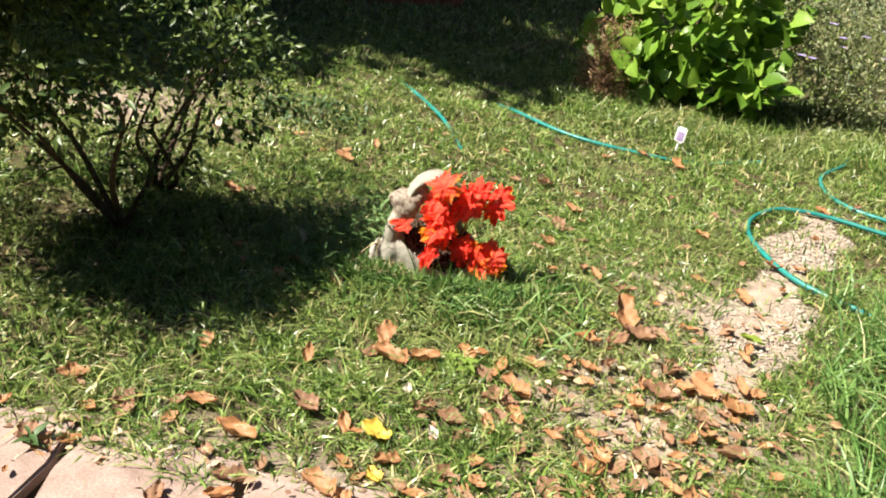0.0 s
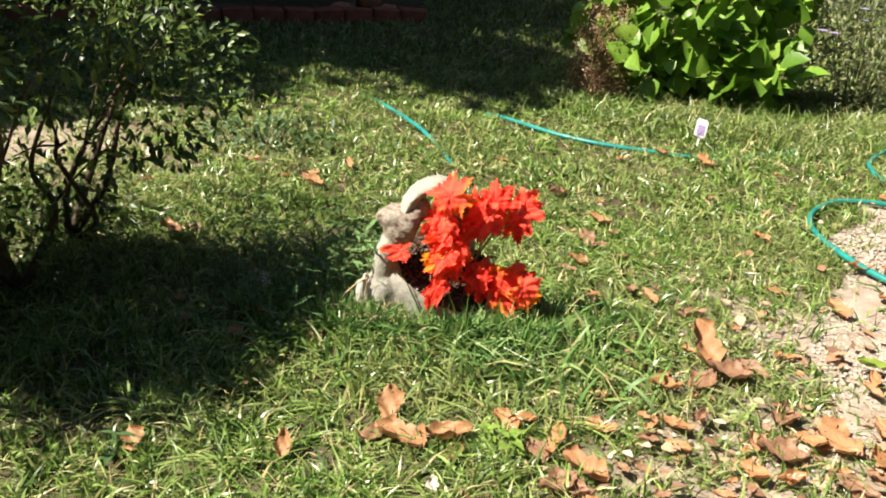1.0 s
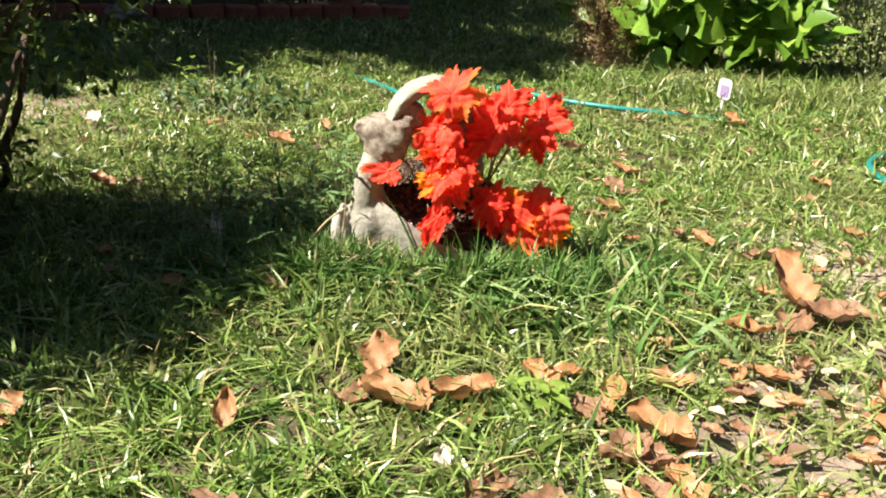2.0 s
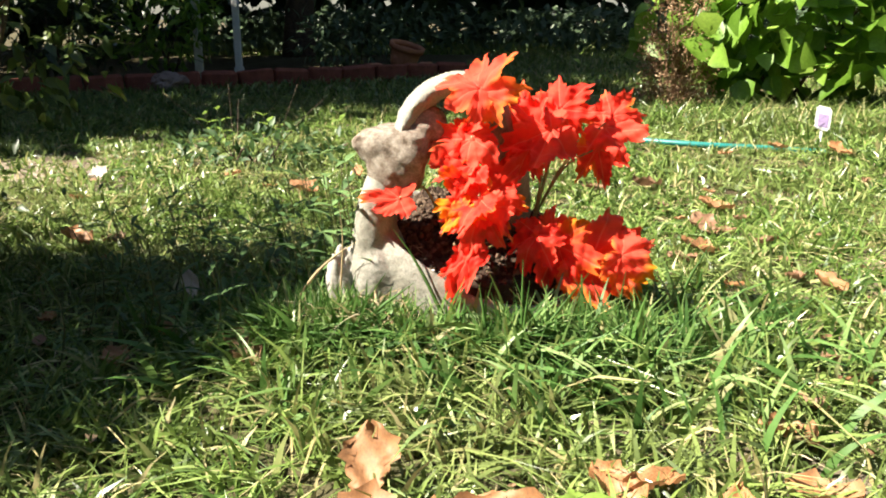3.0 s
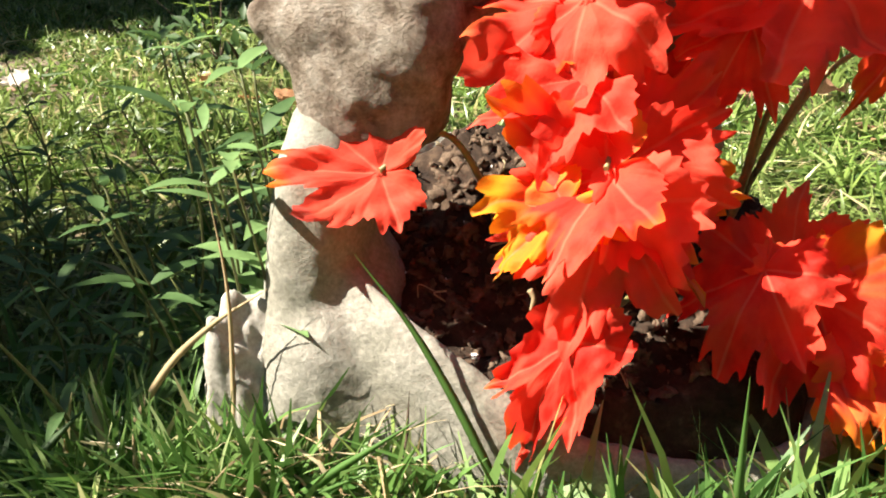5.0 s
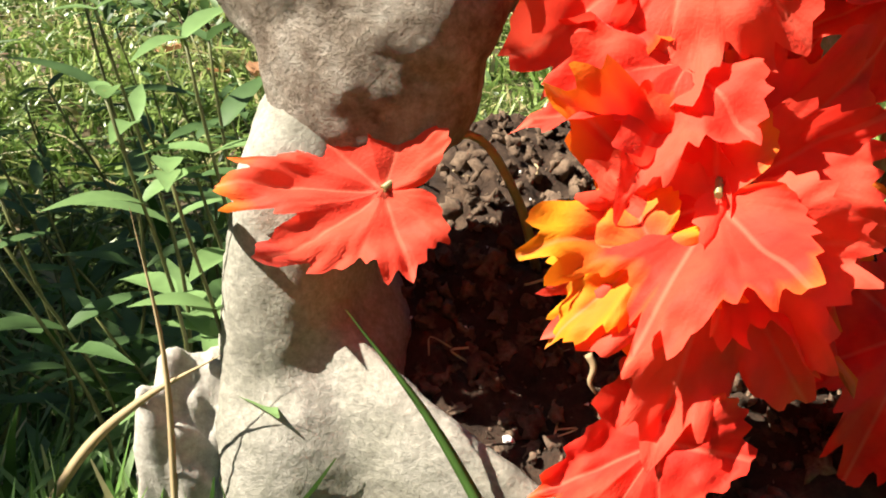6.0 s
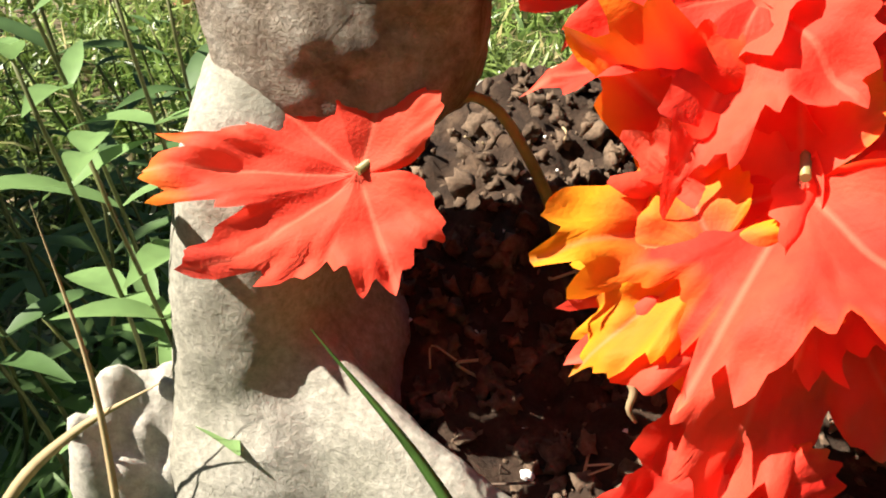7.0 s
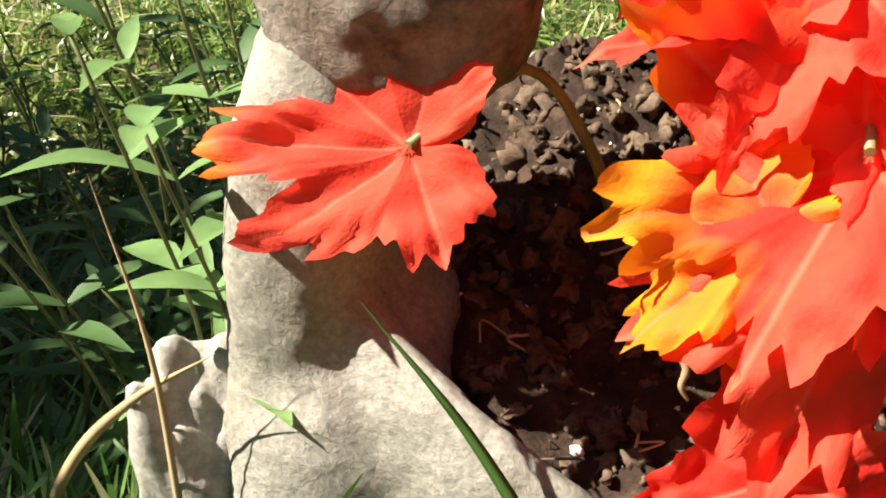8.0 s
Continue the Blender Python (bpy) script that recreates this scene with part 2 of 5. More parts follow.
def tube(points, radii, sides=8, cap=True):
    """A round bar along points, as a bmesh."""
    bm = bmesh.new()
    pts = [Vector(p) for p in points]
    if isinstance(radii, (int, float)):
        radii = [radii] * len(pts)
    rings, ref = [], Vector((0.31, 0.17, 0.93))
    for i, p in enumerate(pts):
        d = (pts[min(i + 1, len(pts) - 1)] - pts[max(i - 1, 0)]).normalized()
        u = d.cross(ref)
        if u.length < 0.15:
            u = d.cross(Vector((1, 0, 0)))
        u.normalize()
        v = d.cross(u)
        rings.append([bm.verts.new(p + (u * math.cos(2 * math.pi * k / sides) + v * math.sin(2 * math.pi * k / sides)) * radii[i]) for k in range(sides)])
    for a, b in zip(rings, rings[1:]):
        for k in range(sides):
            bm.faces.new((a[k], a[(k + 1) % sides], b[(k + 1) % sides], b[k])).smooth = True
    if cap:
        bm.faces.new(rings[0][::-1])
        bm.faces.new(rings[-1])
    return bm


def smooth_line(points, steps=10):
    """A rounded line through points (Catmull-Rom)."""
    pts = [Vector(p) for p in points]
    pts = [2 * pts[0] - pts[1]] + pts + [2 * pts[-1] - pts[-2]]
    out = []
    for i in range(1, len(pts) - 2):
        a, b, c, d = pts[i - 1:i + 3]
        for k in range(steps):
            t = k / steps
            out.append(0.5 * ((2 * b) + (c - a) * t + (2 * a - 5 * b + 4 * c - d) * t * t + (3 * b - a - 3 * c + d) * t ** 3))
    return out + [pts[-2]]


def ball(bm, centre, radii, turn=(0, 0, 0), bumps=0.0, seed=0, detail=3, square=1.0):
    """A lump: a sphere shaped towards a block, roughened, added to bm."""
    made = bmesh.ops.create_icosphere(bm, subdivisions=detail, radius=1.0)["verts"]
    m = pose(*centre, *turn)
    for v in made:
        d = v.co.normalized()
        d = Vector([math.copysign(abs(c) ** square, c) for c in d])
        r = 1 + bumps * noise.noise(d * 1.7 + Vector((seed * 3.1, seed, 0))) + bumps * 0.4 * noise.noise(d * 5 + Vector((seed, 0, seed)))
        v.co = m @ Vector((d.x * radii[0] * r, d.y * radii[1] * r, d.z * radii[2] * r))
    for f in {f for v in made for f in v.link_faces}:
        f.smooth = True
    return bm


def scatter(n, x0, x1, y0, y1, keep):
    p = np.stack([rng.uniform(x0, x1, n), rng.uniform(y0, y1, n)], 1)
    return p[keep(p[:, 0], p[:, 1])]


def on_ground(p, z=0.0):
    return np.concatenate([p, (z + mound(p[:, 0], p[:, 1]))[:, None]], 1)


# ---- the plan of the ground ----
POT = (0.075, 0.080)


def wobble(x, y, f, s=0.0):
    return np.sin(x * f + 1.3 * np.sin(y * f * 0.7 + s)) * np.sin(y * f * 1.1 + 1.7 * np.sin(x * f * 0.6 + s * 2))


def in_path(x, y):
    """The flagstones at the edge of the lawn."""
    return (y > -1.95) & (y < -0.925 + 0.03 * np.sin(x * 7) - 0.03 * np.clip(x, -2, 3) - 0.06 * np.clip(x, 0, 3) + 0.05 * wobble(x, y, 19))


def in_gravel(x, y):
    """A worn pebbly strip that runs away beside the hose."""
    mid = 0.93 + 0.40 * (y + 0.2)
    return (np.abs(x - mid) < 0.115 + 0.05 * np.sin(y * 9) + 0.05 * wobble(x, y, 13)) & (y > -0.30) & (y < 1.25)


def worn(x, y):
    """0 where grass is thick, 1 where the earth is bare."""
    w = 0.85 * np.exp(-(((x - 0.88) / 0.30) ** 2 + ((y - 0.22) / 0.30) ** 2))
    w = np.maximum(w, 0.9 * np.exp(-(((x - 0.72) / 0.38) ** 2 + ((y + 0.45) / 0.36) ** 2)))
    w = np.maximum(w, 0.95 * np.exp(-(((x + 1.42) / 0.46) ** 2 + ((y - 1.12) / 0.30) ** 2)))
    w = np.maximum(w, 0.6 * np.exp(-(((x + 0.2) / 0.7) ** 2 + ((y + 0.85) / 0.10) ** 2)))
    w = np.maximum(w, 0.5 * np.clip(wobble(x, y, 5.0, 1.0) - 0.45, 0, 1))
    return np.clip(w, 0, 1)


def in_pot(x, y):
    return np.abs((x - POT[0]) / 0.152) ** 2.5 + np.abs((y - POT[1]) / 0.112) ** 2.5 < 1


def mound(x, y):
    """The ground swells a little under the planter."""
    return 0.028 * np.exp(-(((x - 0.07) / 0.24) ** 2 + ((y - 0.07) / 0.19) ** 2))


def in_bed(x, y):
    """The planting bed behind the brick edging."""
    return (y > 4.62 + 0.62 * (x + 0.63)) & (x < -0.55) & (y < 7.5)


# ---- ground ----
def build_ground():
    fine = np.linspace(-3.2, 3.2, 161)
    xs = np.concatenate([[-60, -25, -12, -7, -5, -4], fine, [4, 5, 7, 12, 25, 60]])
    ys = np.concatenate([[-40, -15, -7, -4, -3], np.linspace(-2.4, 5.2, 191), [6, 7, 8.5, 11, 16, 30, 60]])
    gx, gy = np.meshgrid(xs, ys)
    z = 0.006 * wobble(gx, gy, 6) + 0.004 * wobble(gx, gy, 17, 2.0) - 0.004 + mound(gx, gy)
    z = np.where(in_path(gx, gy), -0.022, z)
    verts = np.stack([gx, gy, z], -1).reshape(-1, 3)
    w, h = len(xs), len(ys)
    i = np.arange(h - 1)[:, None] * w + np.arange(w - 1)[None]
    me = arrays("ground", verts, np.stack([i, i + 1, i + w + 1, i + w], -1).reshape(-1, 4))
    bare = me.attributes.new("bare", "FLOAT", "POINT")
    x, y = verts[:, 0], verts[:, 1]
    bare.data.foreach_set("value", np.maximum(worn(x, y), in_gravel(x, y) * 1.0).astype(np.float32))
    return tagged(part("ground", me, ground_material()), "brown garden earth under a patchy lawn", "ground", kind="structure")


build_ground()


# ---- cast stone planter ----
def build_planter():
    bm = bmesh.new()
    steps, rx, ry = 64, 0.141, 0.100
    profile = [(0.66, 0.0), (0.84, 0.02), (0.97, 0.28), (1.0, 0.60), (0.99, 0.84), (0.955, 0.97), (0.90, 1.0), (0.85, 0.95), (0.80, 0.72), (0.62, 0.50)]
    # the rim falls from the stump at one end along the front and rises again at the back
    turns = (0, 45, 90, 135, 165, 190, 207, 220, 236, 252, 272, 300, 330, 360)
    rims = (0.112, 0.145, 0.168, 0.185, 0.190, 0.186, 0.176, 0.160, 0.140, 0.119, 0.092, 0.070, 0.070, 0.105)
    rings = []
    for k in range(steps):
        a = 2 * math.pi * k / steps
        rim = float(np.interp(math.degrees(a), turns, rims)) + 0.002 * math.sin(5 * a)
        full = (abs(math.cos(a)) ** 2.5 + abs(math.sin(a)) ** 2.5) ** (-1 / 2.5)
        rings.append([bm.verts.new((POT[0] + rx * full * r * math.cos(a), POT[1] + ry * full * r * math.sin(a), rim * h)) for r, h in profile])
    for a, b in zip(rings, rings[1:] + rings[:1]):
        for p, q, r, s in zip(a, b, b[1:], a[1:]):
            bm.faces.new((p, q, r, s))
    low, floor = bm.verts.new((POT[0], POT[1], 0)), bm.verts.new((POT[0], POT[1], 0.05))
    for a, b in zip(rings, rings[1:] + rings[:1]):
        bm.faces.new((low, b[0], a[0]))
        bm.faces.new((floor, a[-1], b[-1]))
    ball(bm, (-0.043, 0.040, 0.140), (0.025, 0.046, 0.104), (0, 10, 0), 0.06, 1, square=0.8)
    ball(bm, (-0.040, 0.040, 0.072), (0.040, 0.058, 0.085), (0, 4, 0), 0.08, 5, square=0.8)
    ball(bm, (-0.020, 0.008, 0.080), (0.026, 0.020, 0.060), (0, -18, -12), 0.08, 8, square=0.9)
    pieces = [("bowl", bm, 34)]
    # the block on the stump, narrower below, with a lump behind it
    bm = ball(bmesh.new(), (-0.010, 0.042, 0.256), (0.044, 0.036, 0.024), (0, 5, -6), 0.12, 2, square=0.55)
    ball(bm, (-0.011, 0.036, 0.229), (0.035, 0.032, 0.030), (0, 3, 0), 0.10, 6, square=0.7)
    ball(bm, (-0.048, 0.034, 0.261), (0.013, 0.020, 0.013), (0, -35, 0), 0.10, 3, square=0.6)
    ball(bm, (0.018, 0.058, 0.275), (0.035, 0.034, 0.031), (0, 0, 0), 0.15, 4)
    pieces.append(("block", bm, 5))
    # the handle-like arch
    bm = bmesh.new()
    arch = smooth_line([(-0.002, 0.062, 0.262), (0.006, 0.066, 0.292), (0.028, 0.072, 0.318), (0.060, 0.078, 0.329), (0.088, 0.086, 0.319), (0.108, 0.095, 0.293), (0.118, 0.106, 0.259), (0.124, 0.116, 0.218), (0.126, 0.127, 0.178), (0.128, 0.140, 0.100)], 9)
    for i, p in enumerate(arch):
        s = i / (len(arch) - 1)
        wide = 0.0150 + 0.002 * math.sin(9 * s) + 0.0075 * max(0.0, min(1.0, (s - 0.42) / 0.2))
        ball(bm, p, (wide, 0.050 - 0.016 * s, 0.0145), (0, 0, 0), 0.14, i, 2)
    pieces.append(("arch", bm, 6))
    planter = new("stone_planter")
    planter.location = (POT[0], POT[1], 0)
    for name, bm, passes in pieces:
        bmesh.ops.translate(bm, vec=(-POT[0], -POT[1], 0), verts=bm.verts)
        ob = part(name, bm, BROWN_STONE if name == "block" else STONE, planter, "browner pitted block" if name == "block" else "")
        remesh = ob.modifiers.new("remesh", "REMESH")
        remesh.mode, remesh.voxel_size, remesh.use_smooth_shade = "VOXEL", 0.0026, True
        soften = ob.modifiers.new("soften", "SMOOTH")
        soften.factor, soften.iterations = 0.5, passes
        for size, strength in ((0.022, 0.0030), (0.006, 0.0015), (0.0026, 0.0005)):
            relief = bpy.data.textures.new("stone_relief", "CLOUDS")
            relief.noise_scale, relief.noise_depth = size, 3
            d = ob.modifiers.new("relief", "DISPLACE")
            d.texture, d.strength, d.mid_level, d.texture_coords = relief, strength, 0.5, "LOCAL"
    return tagged(planter, "weathered grey cast stone planter with an arch, standing in grass", "planter")


build_planter()


def soil_level(x, y):
    """The soil slopes up towards the back of the planter."""
    p = Vector((x * 60, y * 60, 0))
    lumps = 0.008 * noise.noise(p * 0.6) + 0.007 * noise.noise(p * 1.9) + 0.004 * noise.noise(p * 5)
    return 0.106 + 0.46 * (y + 0.005) - 0.13 * max(0.0, x - 0.02) + lumps


def build_soil():
    rings, steps, verts = 44, 96, []
    for i in range(rings + 1):
        for k in range(steps):
            a, r = 2 * math.pi * k / steps, i / rings
            full = (abs(math.cos(a)) ** 2.5 + abs(math.sin(a)) ** 2.5) ** (-1 / 2.5)
            x, y = POT[0] + 0.123 * full * r * math.cos(a), POT[1] + 0.087 * full * r * math.sin(a)
            verts.append((x, y, soil_level(x, y) - 0.045 * max(0.0, (r - 0.93) / 0.07) ** 1.5))
    quads = [(i * steps + k, i * steps + (k + 1) % steps, (i + 1) * steps + (k + 1) % steps, (i + 1) * steps + k) for i in range(rings) for k in range(steps)]
    soil = tagged(part("potting_soil", arrays("potting_soil", verts, quads), SOIL), "dark crumbly potting soil with white perlite in the planter", "soil", kind="stuff")
    spots = random.Random(4)

    def spot():
        a, r = spots.uniform(0, 2 * math.pi), spots.uniform(0, 1) ** 0.55
        x, y = POT[0] + 0.118 * r * math.cos(a), POT[1] + 0.082 * r * math.sin(a)
        return x, y, soil_level(x, y)

    for name, material, count, lo, hi in (("crumbs", CRUMB, 1500, 0.0005, 0.0048), ("perlite", PERLITE, 60, 0.0006, 0.0021)):
        bm = bmesh.new()
        for i in range(count):
            x, y, z = spot()
            s = lo + (hi - lo) * spots.random() ** 2.6
            ball(bm, (x, y, z + spots.uniform(0.0, 0.6) * s), (s, s * spots.uniform(0.6, 1), s * spots.uniform(0.5, 0.9)), (spots.uniform(0, 90), spots.uniform(0, 90), spots.uniform(0, 360)), 1.5, i, 1 if s < 0.0018 else 2)
        tagged(part(name, bm, material, soil, "white perlite grains" if name == "perlite" else ""), kind="stuff")
    for x, y, s in ((0.046, -0.004, 0.0022), (0.037, 0.012, 0.0019), (0.020, 0.110, 0.0030), (0.134, 0.105, 0.0026), (0.105, 0.125, 0.0028)):
        part("perlite", ball(bmesh.new(), (x, y, soil_level(x, y) + s * 0.7), (s, s * 0.9, s * 0.8), (0, 0, 0), 0.5, int(s * 9e4), 3), PERLITE, soil, "white perlite grain")
    for k in range(60):
        x, y, z = spot()
        reach = spots.uniform(0.004, 0.016)
        ends = [Vector((x, y, z + 0.002)) + Vector((spots.uniform(-reach, reach), spots.uniform(-reach, reach), spots.uniform(-0.001, 0.007))) for _ in range(3)]
        part("root", tube(smooth_line(ends, 4), spots.uniform(0.0002, 0.0005), 5), STRAW if k % 3 else BARK, soil, "thin dry root fibre")
    part("root", tube(smooth_line([(0.062, 0.014, 0.143), (0.064, 0.013, 0.139), (0.063, 0.012, 0.134), (0.065, 0.012, 0.130)], 4), [0.0014, 0.0013, 0.0013, 0.0012, 0.0012, 0.0012, 0.0010, 0.0010, 0.0009, 0.0008, 0.0007, 0.0006, 0.0005], 6), STRAW, soil, "pale root hanging over the soil")


build_soil()


def build_rock(centre, radii, seed, material, label):
    bm = ball(bmesh.new(), (0, 0, radii[2] * 0.8), radii, (0, 0, seed * 40), 0.28, seed, 5, 0.95)
    ob = part("garden_rock", bm, material)
    ob.location = centre
    return tagged(ob, label, "rock")


build_rock((-0.072, 0.000, -0.004), (0.021, 0.026, 0.076), 3, PALE_STONE, "pale rough stone beside the planter in the grass")


# ---- silk maple leaves ----
OUTLINE = ((0, 1.0), (5, 0.86), (9, 0.81), (13, 0.85), (18, 0.68), (24, 0.60), (30, 0.54), (36, 0.66), (41, 0.80), (45, 0.77), (50, 0.95), (54, 0.83), (58, 0.80), (63, 0.84), (70, 0.66), (78, 0.58),
           (86, 0.63), (92, 0.72), (97, 0.66), (104, 0.77), (112, 0.62), (122, 0.54), (135, 0.49), (150, 0.38), (165, 0.27), (180, 0.09))
VEIN_ANGLES = (0, 50, -50, 104, -104)


def maple_mesh(length, seed, gold, droop, wave, side=0.0, tip=0.0):
    """A five-lobed toothed leaf in the xy plane, its tip along +y, its stalk at the origin."""
    r0 = random.Random(seed)
    spokes, rings = 216, 14
    at, radius = [a for a, _ in OUTLINE], [r for _, r in OUTLINE]
    sides = [[r * r0.uniform(0.92, 1.08) for r in radius] for _ in range(2)]
    cup, twist, phase = r0.uniform(-0.45, 0.35), r0.uniform(-0.6, 0.6), r0.uniform(0, 6)
    verts, veins, golds = [(0, 0, 0)], [1.0], [0.0]
    for i in range(1, rings + 1):
        for k in range(spokes):
            a = 360 * k / spokes - 180
            reach = float(np.interp(abs(a), at, sides[a > 0]))
            reach *= 1 - 0.12 * abs((k * 0.171 + seed * 0.37) % 1 - 0.5) * 2 * min(1.0, reach * 1.6)
            f = i / rings
            r = reach * f
            x, y = r * math.sin(radians(a)), r * math.cos(radians(a))
            off = min(abs((a - c + 180) % 360 - 180) for c in VEIN_ANGLES)
            across = r * math.sin(radians(min(off, 60)))
            swell = 1.7 * wave * (0.55 * math.sin(3.4 * x + phase) * math.cos(2.9 * y + phase * 2) + 0.45 * math.sin(7.5 * x - 5.2 * y + seed) * r + 0.22 * math.sin(17 * x + 13 * y + seed) * r + 0.10 * math.sin(29 * x - 23 * y + seed) * r)
            z = 0.35 * min(across, 0.16) + swell - droop * r * r - cup * x * x + twist * x * y
            z += 0.05 * f ** 4 * math.sin(radians(a) * 6 + phase)
            verts.append((x * length, y * length, z * length))
            veins.append(max(0.0, 1 - across / 0.028))
            golds.append(max(0.0, min(1.0, gold + 0.55 * (f - 0.62) * (gold > 0.05) + side * x * 0.9 + tip * max(0.0, y - 0.45) + 0.35 * noise.noise(Vector((x * 2.2, y * 2.2, seed))))))
    faces = [(0, 1 + k, 1 + (k + 1) % spokes) for k in range(spokes)]
    for i in range(rings - 1):
        for k in range(spokes):
            a, b = 1 + i * spokes + k, 1 + i * spokes + (k + 1) % spokes
            faces.append((a, a + spokes, b + spokes, b))
    me = bpy.data.meshes.new("leaf")
    me.from_pydata(verts, [], faces)
    for key, values in (("vein", veins), ("gold", golds)):
        me.attributes.new(key, "FLOAT", "POINT").data.foreach_set("value", np.array(values, np.float32))
    me.polygons.foreach_set("use_smooth", [True] * len(faces))
    return me


def facing(at, tip, normal):
    """The pose of a leaf whose stalk is at one point, its tip towards another and its upper face along normal."""
    y = (Vector(tip) - Vector(at)).normalized()
    x = y.cross(Vector(normal)).normalized()
    z = x.cross(y)
    m = Matrix((x, y, z)).transposed().to_4x4()
    m.translation = at
    return m


# stalk, tip, facing, size, gold, droop, wave, gold to one side
MAPLE_LEAVES = [
    ((0.094, 0.012, 0.322), (0.131, 0.018, 0.368), (-0.2, -0.8, 0.5), 0.064, 0.26, 0.05, 0.13, 0.3),
    ((0.092, 0.010, 0.323), (0.044, 0.008, 0.340), (0.1, -0.6, 0.8), 0.056, 0.16, 0.15, 0.13, -0.2),
    ((0.145, 0.074, 0.275), (0.140, 0.076, 0.335), (-0.3, -0.9, 0.2), 0.058, 0.24, 0.10, 0.15, -0.5),
    ((0.186, 0.100, 0.292), (0.226, 0.112, 0.332), (0.1, -0.8, 0.5), 0.056, 0.10, 0.22, 0.16, 0.0),
    ((0.242, 0.122, 0.276), (0.301, 0.122, 0.256), (0.1, -0.7, 0.7), 0.062, 0.05, 0.16, 0.16, 0.0),
    ((0.252, 0.140, 0.280), (0.276, 0.150, 0.316), (-0.3, -0.9, 0.3), 0.044, 0.16, 0.05, 0.14, 0.0),
    ((0.175, 0.062, 0.272), (0.117, 0.040, 0.262), (-0.1, -0.85, 0.5), 0.070, 0.0, 0.12, 0.15, 0.0),
    ((0.152, 0.060, 0.250), (0.130, 0.045, 0.212), (-0.2, -0.9, 0.3), 0.050, 0.0, 0.12, 0.15, 0.0),
    ((0.234, 0.110, 0.246), (0.246, 0.090, 0.194), (0.0, -0.85, 0.5), 0.054, 0.12, 0.14, 0.15, 0.4),
    ((0.083, 0.026, 0.270), (0.026, 0.000, 0.240), (-0.1, -0.8, 0.6), 0.066, 0.06, 0.20, 0.14, 0.3),
    ((0.076, 0.034, 0.262), (0.116, 0.044, 0.244), (-0.2, -0.8, 0.5), 0.044, 0.18, 0.12, 0.12, 0.0),
    ((-0.001, 0.003, 0.200), (-0.054, -0.009, 0.203), (0.0, -0.72, 0.68), 0.055, 0.0, 0.02, 0.11, 0.0),
    ((0.094, -0.002, 0.205), (0.036, -0.012, 0.186), (-0.1, -0.75, 0.60), 0.060, 0.22, 0.12, 0.12, 0.15),
    ((0.078, -0.006, 0.190), (0.050, -0.014, 0.162), (-0.3, -0.85, 0.3), 0.044, 0.66, 0.25, 0.14, 0.0),
    ((0.102, 0.008, 0.203), (0.121, 0.001, 0.146), (0.0, -0.80, 0.60), 0.060, 0.0, 0.12, 0.13, 0.0),
    ((0.104, 0.012, 0.203), (0.151, 0.028, 0.187), (0.1, -0.8, 0.6), 0.054, 0.16, 0.10, 0.12, 0.0),
    ((0.096, -0.006, 0.192), (0.080, -0.024, 0.126), (-0.1, -0.9, 0.3), 0.068, 0.0, 0.12, 0.14, 0.0),
    ((0.086, -0.014, 0.132), (0.052, -0.038, 0.080), (-0.4, -0.85, 0.3), 0.064, 0.08, 0.15, 0.12, 0.2),
    ((0.163, 0.030, 0.151), (0.138, 0.000, 0.098), (-0.3, -0.85, 0.4), 0.058, 0.0, 0.15, 0.15, 0.0),
    ((0.187, 0.034, 0.140), (0.219, 0.000, 0.056), (0.0, -0.9, 0.5), 0.080, 0.20, 0.12, 0.15, -0.3),
    ((0.228, 0.045, 0.120), (0.308, 0.040, 0.068), (0.1, -0.8, 0.65), 0.084, 0.16, 0.18, 0.16, 0.4),
    ((0.222, 0.055, 0.118), (0.268, 0.062, 0.128), (0.0, -0.7, 0.7), 0.046, 0.14, 0.15, 0.15, 0.0),
    ((0.262, 0.030, 0.128), (0.312, 0.036, 0.092), (0.1, -0.8, 0.6), 0.054, 0.24, 0.14, 0.15, 0.3),
    ((0.176, 0.050, 0.148), (0.196, 0.044, 0.166), (0.0, -0.8, 0.5), 0.040, 0.0, 0.10, 0.12, 0.0),
    ((0.104, 0.050, 0.214), (0.124, 0.056, 0.236), (0.0, -0.7, 0.7), 0.036, 0.0, 0.10, 0.12, 0.0),
    ((0.084, 0.016, 0.236), (0.028, -0.004, 0.224), (-0.1, -0.60, 0.80), 0.048, 0.0, 0.16, 0.14, 0.0),
]


